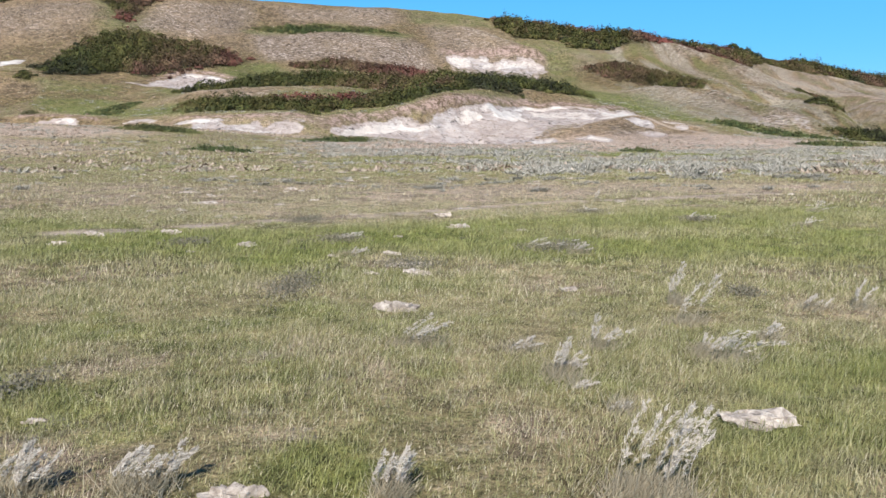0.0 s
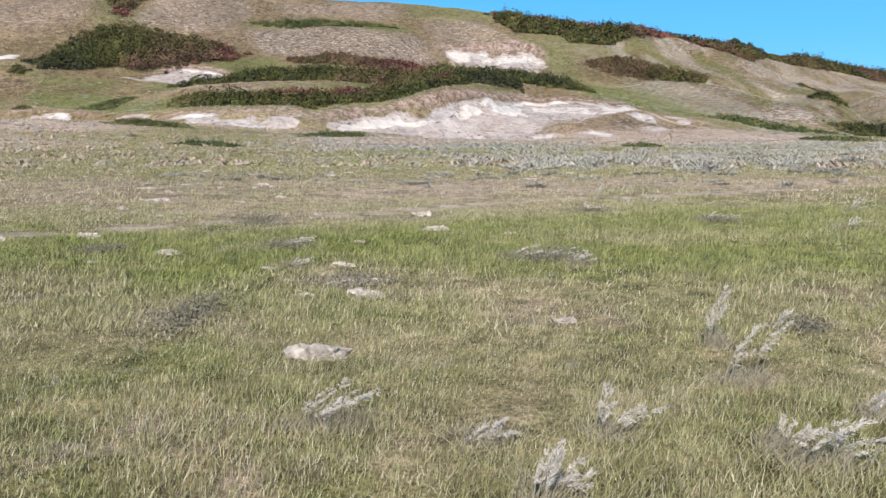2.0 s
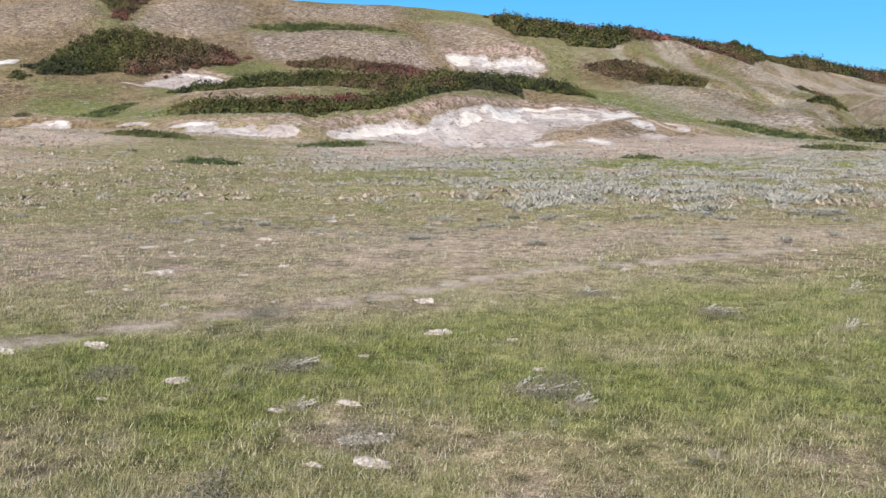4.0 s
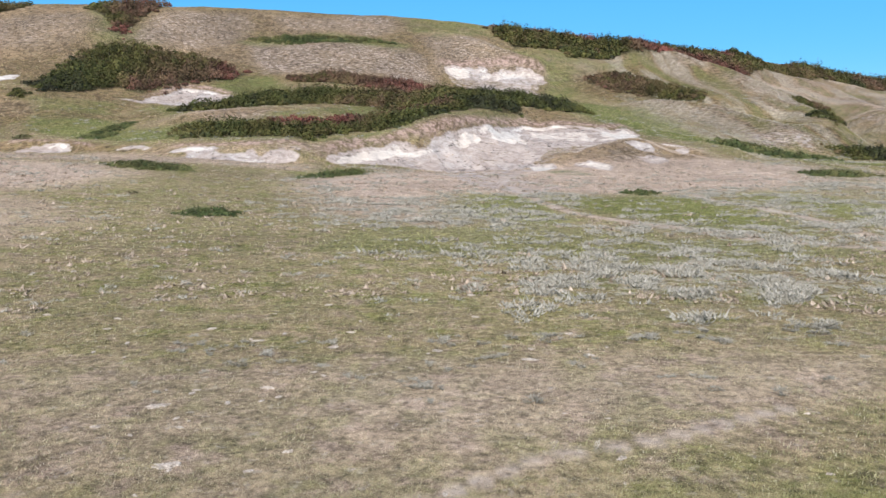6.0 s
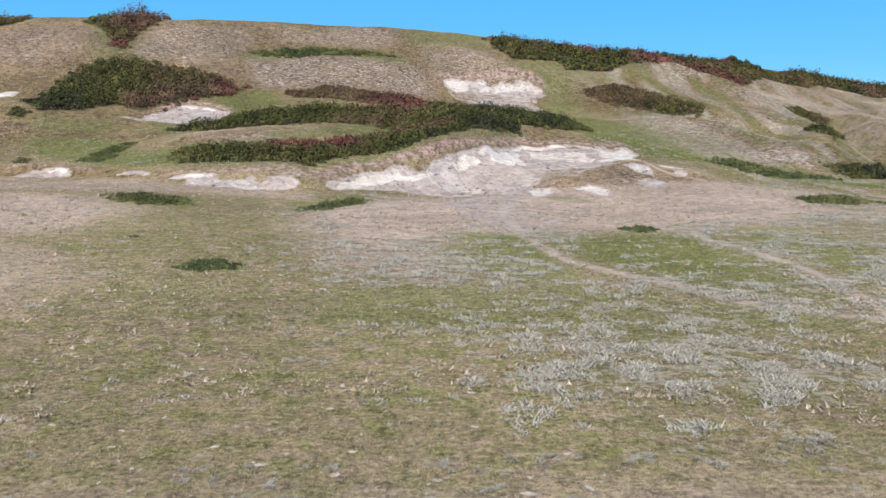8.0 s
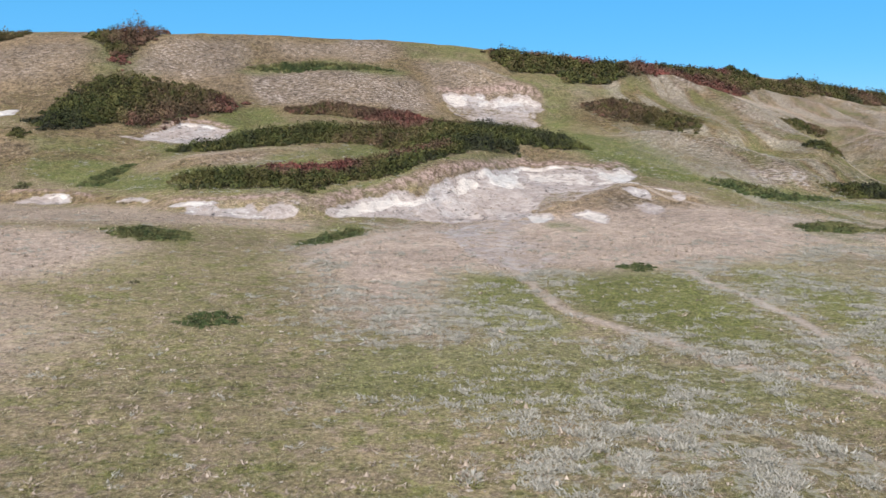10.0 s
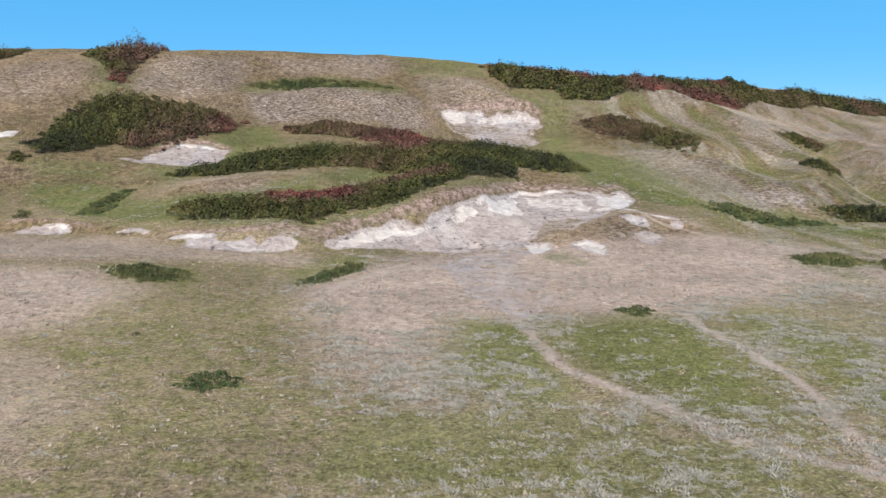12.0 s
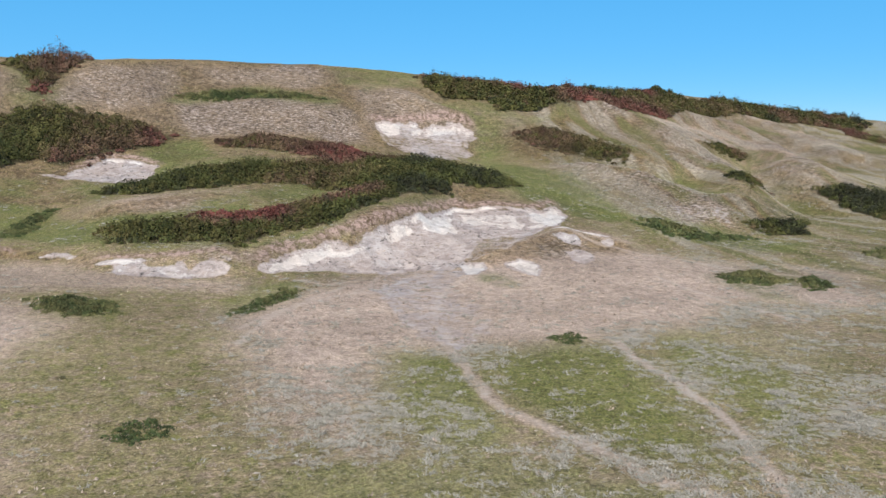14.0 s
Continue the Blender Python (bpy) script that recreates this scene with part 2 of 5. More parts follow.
def foliage_material(name, low):
    n = Nodes(name, 0.75, 0.2)
    turn = n.attribute("turn").outputs["Fac"]
    var = n.sum("SUBTRACT", n.island(), 0.5)
    turn = n.sum("ADD", turn, n.sum("MULTIPLY", var, 0.07), True)
    if low:
        colour = n.ramp(turn, (0.0, (0.062, 0.086, 0.032)), (0.25, (0.15, 0.145, 0.058)), (0.6, (0.13, 0.115, 0.07)))
    else:
        colour = n.ramp(turn, (0.0, (0.036, 0.038, 0.022)), (0.14, (0.058, 0.066, 0.019)), (0.28, (0.092, 0.086, 0.028)), (0.40, (0.105, 0.078, 0.038)),
                        (0.54, (0.135, 0.085, 0.055)), (0.72, (0.135, 0.064, 0.048)), (1.0, (0.19, 0.057, 0.047)))
    light = n.ramp(n.island(), (0.0, 0.72), (1.0, 1.14))
    colour = n.mix(1.0, colour, light, "MULTIPLY")
    return n.done(n.mix(1.0, colour, n.attribute("tone").outputs["Color"], "MULTIPLY"))


def plain_material(name, low, high, scale, roughness=0.9, relief=0.0):
    n = Nodes(name, roughness, 0.2)
    grain = n.noise(scale, 6, 0.65)
    blotch = n.noise(scale * 0.17, 3, 0.5)
    colour = n.mix(n.ramp(grain, (0.33, 0.0), (0.67, 1.0)), low, high)
    colour = n.mix(n.ramp(blotch, (0.4, 0.0), (0.7, 0.35)), colour, low)
    colour = n.mix(1.0, colour, n.ramp(n.each(), (0.0, 0.85), (1.0, 1.1)), "MULTIPLY")
    if relief:
        n.bump(grain, 0.8, relief)
    return n.done(colour)


def blade_material(name, low, high):
    n = Nodes(name, 0.85, 0.2)
    colour = n.mix(n.island(), low, high)
    return n.done(n.mix(n.ramp(n.noise(0.8, 3), (0.35, 0.25), (0.65, 0.0)), colour, low))


GROUND, GRASS = ground_material(), grass_material()
LEAVES, LOW_LEAVES = foliage_material("shrub_leaves", False), foliage_material("low_shrub_leaves", True)
STONE = plain_material("pale_stone", (0.21, 0.17, 0.14), (0.70, 0.62, 0.54), 22, 0.9, 0.03)
BARK = plain_material("grey_bark", (0.10, 0.08, 0.06), (0.20, 0.165, 0.13), 6, 0.95, 0.02)
SAGE = blade_material("sage_leaves", (0.21, 0.197, 0.158), (0.45, 0.427, 0.375))
HERB = blade_material("grey_herb_leaves", (0.11, 0.105, 0.07), (0.25, 0.225, 0.175))
TUSSOCK = blade_material("dry_tussock", (0.13, 0.095, 0.065), (0.55, 0.45, 0.365))
SEED = blade_material("dry_seed_heads", (0.42, 0.38, 0.33), (0.70, 0.64, 0.57))
STALK = blade_material("dry_stalks", (0.34, 0.29, 0.20), (0.52, 0.46, 0.34))


# the lines along which the valley side changes slope: (x, y, height), from west to east
LANDFORM = {
    "flat": [(-46.1, 75.0, 1.9), (-38.9, 78.0, 1.6), (-28.9, 73.0, 1.0), (-21.1, 72.0, 0.7), (-14.0, 74.0, 0.35), (-6.5, 76.0, 0.3), (1.4, 77.0, 0.25), (9.3, 76.0, 0.15), (17.3, 76.0, -0.15), (25.6, 77.0, -0.1), (34.1, 78.0, 0.05), (41.7, 78.0, 0.1), (52.8, 80.0, 0.1)],
    "fan": [(-66.0, 107.0, 3.4), (-53.5, 107.0, 3.2), (-41.6, 105.0, 2.7), (-30.2, 103.0, 2.1), (-19.7, 104.0, 1.3), (-9.2, 107.0, 0.8), (2.0, 110.0, 0.6), (13.2, 108.0, 0.2), (24.9, 110.0, 0.1), (37.1, 112.0, 0.5), (50.5, 116.0, 0.3), (66.1, 124.0, 0.1), (81.7, 124.0, -0.2)],
    "bank_foot": [(-83.3, 135.0, 3.2), (-67.0, 134.0, 3.4), (-51.6, 130.0, 3.1), (-36.2, 123.5, 3.2), (-23.5, 123.5, 2.2), (-11.2, 130.0, 2.0), (2.4, 136.0, 0.3), (16.2, 133.0, 0.7), (30.1, 133.0, 1.4), (44.9, 136.0, 1.8), (63.5, 146.0, 1.4), (81.0, 152.0, 0.6), (100.1, 152.0, 0.5)],
    "bank_face": [(-85.2, 138.0, 3.7), (-69.0, 138.0, 3.8), (-53.2, 134.0, 3.5), (-36.8, 125.5, 3.7), (-23.7, 125.0, 3.2), (-11.6, 135.0, 3.2), (2.6, 147.0, 4.9), (18.6, 153.0, 4.5), (33.6, 149.0, 3.8), (47.9, 145.0, 2.3), (68.9, 158.5, 1.5), (90.0, 169.0, 0.4), (111.0, 168.5, 0.1)],
    "bank_crest": [(-87.5, 142.0, 4.8), (-70.4, 141.0, 5.2), (-54.1, 136.5, 4.4), (-37.5, 128.0, 4.6), (-24.1, 127.0, 4.3), (-12.0, 140.0, 5.7), (2.7, 151.0, 8.6), (21.1, 174.0, 8.6), (37.2, 165.0, 6.0), (50.8, 154.0, 3.5), (74.3, 171.0, 2.3), (99.0, 186.0, 1.3), (121.8, 185.0, 0.6)],
    "bench": [(-97.3, 158.0, 6.3), (-78.4, 157.0, 6.5), (-60.6, 153.0, 5.9), (-41.8, 143.0, 6.5), (-27.8, 147.0, 7.3), (-13.2, 154.0, 7.6), (2.9, 163.0, 10.8), (21.9, 181.0, 11.4), (41.8, 186.0, 8.3), (57.3, 174.0, 5.1), (83.3, 192.0, 4.1), (110.2, 207.0, 1.7), (138.2, 210.0, 0.4)],
    "bench_back": [(-105.7, 172.0, 9.8), (-85.2, 171.0, 9.8), (-66.8, 169.0, 8.7), (-49.0, 168.0, 10.7), (-31.7, 168.0, 11.2), (-15.3, 178.0, 11.2), (3.3, 190.0, 14.2), (23.9, 198.0, 13.8), (48.0, 214.0, 11.4), (66.7, 203.0, 9.3), (91.8, 212.0, 7.2), (119.6, 225.0, 3.5), (152.6, 232.0, 1.6)],
    "upper_foot": [(-110.3, 180.0, 14.0), (-90.8, 183.0, 15.3), (-76.0, 193.0, 14.9), (-57.8, 198.0, 13.8), (-39.5, 210.0, 17.6), (-18.1, 212.0, 17.9), (4.0, 229.0, 17.6), (28.0, 232.0, 16.8), (52.0, 232.0, 14.5), (73.8, 225.0, 13.8), (106.4, 246.0, 10.5), (130.6, 246.0, 6.2), (165.6, 252.0, 4.0)],
    "upper_mid": [(-125.3, 205.0, 20.1), (-103.0, 208.0, 20.7), (-84.1, 214.0, 21.3), (-61.7, 212.0, 18.6), (-43.8, 233.0, 22.8), (-20.7, 243.0, 24.1), (4.6, 262.0, 25.7), (31.9, 265.0, 24.3), (57.3, 256.0, 20.9), (82.2, 251.0, 18.2), (119.2, 276.0, 15.0), (152.7, 288.0, 9.7), (190.3, 290.0, 7.5)],
    "shoulder": [(-137.5, 226.0, 29.2), (-111.9, 227.0, 29.1), (-89.9, 230.0, 29.9), (-68.4, 236.0, 26.9), (-48.3, 258.5, 33.9), (-22.0, 259.5, 33.1), (4.8, 277.0, 35.2), (32.5, 271.0, 30.6), (62.2, 279.0, 28.5), (91.5, 280.0, 23.7), (137.1, 318.0, 20.8), (185.3, 350.0, 15.4), (226.0, 345.0, 12.2)],
    "brow": [(-149.0, 246.0, 39.0), (-120.2, 245.0, 39.6), (-95.0, 244.0, 37.9), (-74.1, 257.0, 37.0), (-50.8, 272.0, 38.2), (-23.7, 280.0, 38.7), (5.0, 287.0, 39.6), (35.2, 294.0, 37.0), (67.5, 303.0, 33.7), (108.3, 332.0, 31.8), (178.7, 415.0, 30.8), (227.2, 430.0, 25.2), (281.2, 430.0, 20.6)],
    "ridge": [(-172.3, 285.0, 48.6), (-138.1, 282.0, 48.8), (-108.8, 280.0, 48.6), (-81.6, 284.0, 48.8), (-56.2, 302.0, 49.9), (-26.1, 309.0, 49.4), (5.4, 312.0, 47.3), (39.3, 328.0, 44.7), (80.5, 362.0, 43.7), (144.9, 445.0, 47.7), (214.8, 500.0, 46.2), (297.9, 565.0, 41.4), (391.9, 600.0, 34.2)],
}
# bare pale clay: strength and outline on the plan
CLAY = {
    "main_face": (0.92, [(-17.4, 127.9), (-16.7, 131.0), (-14.1, 133.4), (-11.8, 136.6), (-7.2, 140.2), (-3.4, 142.8), (-0.3, 143.7), (0.3, 143.3), (-2.9, 140.8), (-7.1, 137.1), (-10.6, 133.9), (-13.9, 130.3), (-15.9, 128.3)]),
    "main_block": (0.92, [(0.4, 146.4), (2.6, 148.0), (6.7, 153.6), (7.8, 153.3), (7.9, 151.1), (4.1, 147.0), (1.1, 146.0)]),
    "middle_block": (0.9, [(9.0, 155.6), (12.3, 161.9), (15.8, 166.3), (16.7, 160.9), (16.4, 154.0), (12.7, 151.9), (9.2, 152.3)]),
    "upper_face": (0.8, [(17.1, 169.9), (21.5, 167.9), (26.2, 168.5), (29.7, 164.9), (30.0, 158.7), (29.1, 155.4), (24.4, 156.6), (19.3, 158.9), (17.0, 163.1)]),
    "right_slab": (0.9, [(32.0, 168.3), (36.5, 172.8), (39.5, 172.7), (40.2, 167.1), (37.3, 160.6), (33.8, 157.3), (31.7, 160.3), (31.4, 163.7)]),
    "knoll_wash": (0.43, [(17.5, 150.5), (24.0, 151.5), (29.0, 149.5), (27.0, 143.0), (20.0, 138.5), (15.5, 137.5)]),
    "slab_streak": (0.9, [(28.6, 156.6), (32.6, 159.3), (35.7, 158.5), (31.7, 154.8)]),
    "main_wash": (0.57, [(-17.6, 128.2), (-15.9, 132.0), (-11.8, 137.0), (-7.3, 140.6), (-1.4, 144.4), (0.2, 146.4), (2.6, 148.6), (6.8, 154.1), (12.5, 163.2), (17.1, 170.2), (26.7, 171.3), (32.6, 171.3), (39.5, 173.5), (41.0, 168.5), (37.6, 160.0), (34.2, 155.6), (29.2, 148.5), (24.0, 150.0), (19.2, 149.3), (18.2, 142.1), (15.5, 138.5), (12.3, 134.5), (8.2, 136.0), (2.0, 134.8), (-5.1, 132.4), (-12.2, 129.6)]),
    "under_bank": (0.43, [(-0.4, 136.8), (8.2, 138.2), (15.5, 134.7), (13.5, 124.9), (9.9, 113.5), (6.2, 117.6), (2.3, 128.4)]),
    "knoll_scrap": (1.0, [(14.6, 137.4), (16.4, 139.0), (18.7, 137.5), (19.3, 135.3), (17.1, 131.1), (15.0, 130.5)]),
    "knoll_face": (1.0, [(22.4, 136.0), (24.4, 137.4), (27.1, 136.7), (27.6, 131.1), (26.4, 126.4), (24.5, 128.3), (22.8, 131.0)]),
    "pink_knoll": (0.62, [(32.1, 147.0), (35.5, 148.3), (37.9, 147.7), (38.2, 146.2), (37.6, 144.3), (34.6, 144.7)]),
    "pink_slip": (0.66, [(33.9, 141.4), (36.9, 143.6), (38.9, 140.1), (38.0, 135.1), (34.6, 132.8), (33.6, 136.1)]),
    "pink_scrap": (0.6, [(41.4, 147.4), (44.4, 148.8), (44.1, 145.3), (42.1, 144.4)]),
    "low_bank": (0.66, [(-39.8, 126.2), (-37.5, 126.4), (-36.3, 127.1), (-32.5, 125.8), (-29.2, 126.4), (-27.6, 125.3), (-24.7, 128.2), (-21.9, 127.3), (-21.9, 124.5), (-26.5, 121.8), (-31.6, 122.0), (-35.8, 122.1)]),
    "side_bank": (0.58, [(-72.5, 139.2), (-70.4, 139.9), (-67.9, 139.8), (-63.3, 138.0), (-61.0, 137.1), (-62.2, 135.6), (-66.9, 135.6), (-70.6, 137.3)]),
    "bank_scrap": (0.5, [(-53.2, 135.3), (-50.1, 135.9), (-45.5, 132.0), (-46.6, 131.3), (-51.6, 133.5)]),
    "hollow_scar": (0.55, [(-77.7, 193.9), (-70.4, 195.7), (-65.2, 209.3), (-59.7, 210.0), (-52.7, 207.9), (-49.9, 193.8), (-58.1, 190.1), (-69.0, 191.4)]),
    "upper_scar_top": (0.84, [(0.3, 264.4), (4.6, 265.3), (9.5, 265.9), (8.7, 258.0), (4.4, 254.7), (2.0, 258.0)]),
    "upper_scar_strip": (0.74, [(11.5, 264.7), (17.5, 267.0), (25.7, 267.0), (32.3, 265.6), (31.4, 260.9), (25.1, 260.1), (18.7, 258.3), (12.5, 258.7)]),
    "upper_scar": (0.47, [(0.6, 264.0), (10.1, 265.8), (22.9, 267.0), (32.4, 265.9), (34.1, 261.9), (29.4, 251.4), (31.0, 245.9), (22.1, 229.2), (15.8, 228.6), (12.2, 235.8), (6.7, 241.1), (2.6, 249.5)]),
    "edge_scar": (0.8, [(-113.0, 208.3), (-106.7, 209.9), (-105.6, 206.1), (-109.4, 201.5)]),
    "pale_spur": (0.35, [(69.3, 190.7), (81.9, 183.2), (80.5, 174.2), (69.6, 177.5)]),
    "pale_spur_top": (0.3, [(154.1, 346.5), (147.0, 270.4), (141.7, 267.3), (145.8, 322.5)]),
    "wash": (0.42, [(-1.2, 122.2), (7.6, 128.8), (14.7, 113.9), (14.6, 92.9), (9.2, 84.5), (4.2, 91.8)]),
}
# stony ground with cattle terraces
STONY = {
    "terrace_face": (0.95, [(-58.8, 250.4), (-42.0, 263.1), (-15.1, 262.5), (-5.3, 263.3), (-0.8, 248.0), (-5.7, 240.4), (-22.4, 242.7), (-35.2, 239.6), (-48.4, 232.3), (-56.0, 238.2)]),
    "west_terrace": (0.8, [(-88.9, 240.2), (-88.3, 255.7), (-83.9, 266.8), (-65.6, 280.8), (-60.4, 265.5), (-63.3, 248.0), (-73.3, 241.9)]),
    "west_end": (0.6, [(-121.3, 251.0), (-106.0, 254.9), (-100.1, 235.9), (-111.2, 228.8), (-128.6, 226.5), (-137.2, 242.7)]),
    "under_ridge": (0.7, [(-57.5, 288.2), (-17.3, 301.4), (-14.5, 286.6), (-25.6, 279.5), (-33.5, 282.5), (-52.0, 278.9)]),
    "brow_face": (0.7, [(-7.5, 279.1), (12.8, 285.5), (28.6, 268.3), (-0.8, 263.5)]),
    "spur_foot": (0.9, [(68.8, 192.9), (79.4, 189.4), (80.8, 174.9), (68.9, 175.8)]),
    "pocket_stones": (0.7, [(-47.7, 159.7), (-34.4, 164.2), (-33.1, 158.1), (-45.3, 155.2)]),
    "spur_side": (0.6, [(81.2, 292.0), (91.3, 273.6), (82.3, 262.6), (74.8, 283.0)]),
    "far_spur_side": (0.7, [(154.6, 342.2), (147.0, 270.4), (141.3, 257.0), (149.8, 321.3)]),
    "scar_top": (0.7, [(-2.6, 266.6), (14.0, 270.3), (30.3, 267.7), (32.8, 264.8), (-0.8, 260.0)]),
    "ridge_scar": (0.95, [(-37.4, 298.9), (-27.9, 305.8), (-17.1, 299.2), (-14.5, 294.6), (-22.5, 289.5), (-32.8, 293.3)]),
    "knoll_rubble": (0.9, [(28.3, 143.3), (32.0, 146.3), (36.3, 147.3), (39.1, 146.3), (40.3, 143.4), (36.9, 141.8), (31.7, 136.2), (28.3, 138.1)]),
    "bank_top": (0.5, [(-16.0, 133.2), (-7.3, 142.2), (-1.5, 147.4), (8.3, 160.1), (9.4, 159.6), (2.6, 149.0), (-7.2, 140.7), (-14.3, 133.5)]),
    "bank_top_east": (0.6, [(8.3, 160.1), (19.9, 174.8), (33.1, 173.9), (34.1, 172.7), (18.6, 172.9)]),
    "low_bank_top": (0.6, [(-32.6, 133.3), (-21.5, 133.2), (-15.9, 131.9), (-19.0, 127.9), (-26.5, 126.2)]),
}
# dry tan grass
DRY = {
    "left_flat": (0.9, [(-65.0, 107.9), (-40.5, 102.2), (-35.0, 91.4), (-34.8, 78.3), (-42.0, 69.7)]),
    "left_low": (0.5, [(-42.0, 69.7), (-31.5, 69.7), (-24.2, 56.2), (-24.5, 45.8), (-27.5, 45.6)]),
    "fan": (0.95, [(-17.3, 102.4), (-10.3, 119.2), (-1.3, 131.7), (12.0, 137.8), (45.6, 144.2), (58.6, 134.6), (73.7, 114.3), (64.6, 100.1), (49.4, 105.1), (33.9, 92.5), (23.3, 89.2), (13.4, 85.4), (8.6, 84.5), (1.5, 84.1), (-0.6, 65.7), (-6.2, 67.2), (-12.5, 77.5)]),
    "fan_tail": (0.7, [(-16.0, 90.9), (-0.8, 81.8), (-0.5, 56.9), (-5.7, 61.7), (-9.9, 67.2)]),
    "bank_apron": (0.75, [(-83.2, 137.8), (-41.7, 127.2), (-19.1, 122.6), (-17.3, 116.4), (-36.5, 111.3), (-67.4, 111.9)]),
    "terrace_slope": (0.8, [(-59.4, 253.2), (-42.4, 265.3), (-16.8, 260.1), (-2.6, 263.8), (-2.5, 246.6), (-22.2, 241.0), (-44.0, 234.1), (-56.4, 239.8)]),
    "left_terrace": (0.7, [(-84.4, 268.5), (-65.3, 279.5), (-59.6, 246.9), (-77.3, 239.3), (-89.6, 240.0), (-89.1, 255.5)]),
    "left_slope": (0.55, [(-155.2, 262.5), (-110.3, 265.6), (-97.3, 237.0), (-106.1, 224.3), (-128.9, 216.2)]),
    "upper_band": (0.6, [(-66.3, 284.2), (-17.5, 305.4), (-10.7, 289.6), (-25.6, 279.5), (-55.0, 274.9)]),
    "brow_slope": (0.5, [(-8.7, 286.4), (17.1, 292.9), (28.6, 268.3), (15.6, 267.1), (-2.6, 265.2)]),
    "pocket": (0.6, [(-48.3, 161.7), (-34.6, 165.7), (-32.0, 158.1), (-42.1, 155.1)]),
    "bench_bare": (0.25, [(-14.7, 138.5), (-1.5, 147.6), (9.7, 164.3), (27.6, 177.2), (32.9, 173.0), (18.6, 172.9), (2.6, 148.8), (-7.2, 140.1)]),
    "right_spurs": (0.8, [(64.2, 288.0), (112.3, 323.3), (124.7, 271.0), (132.3, 239.8), (200.9, 366.3), (156.7, 364.1), (126.0, 349.0)]),
    "sage_flat": (0.15, [(-6.0, 57.0), (-0.5, 61.6), (6.5, 73.9), (10.2, 64.5), (26.3, 47.5), (25.4, 45.8), (-6.8, 46.2)]),
    "sage_flat_east": (0.3, [(39.5, 119.4), (62.7, 113.5), (52.6, 81.5), (40.7, 73.5), (33.9, 92.5)]),
    "right_flat": (0.6, [(44.2, 136.6), (86.5, 134.1), (73.7, 114.3), (55.6, 127.7)]),
    "front_dry": (0.5, [(-3.5, 23.6), (3.8, 24.5), (8.0, 25.0), (13.2, 25.0), (11.5, 21.8), (6.2, 19.4), (1.6, 18.0), (-2.3, 18.0)]),
    "middle_dry": (0.34, [(-12.9, 25.8), (-2.8, 25.8), (9.0, 25.7), (12.4, 23.7), (10.9, 20.9), (3.4, 18.1), (-1.8, 14.7), (-3.8, 13.7), (-7.9, 16.5)]),
}
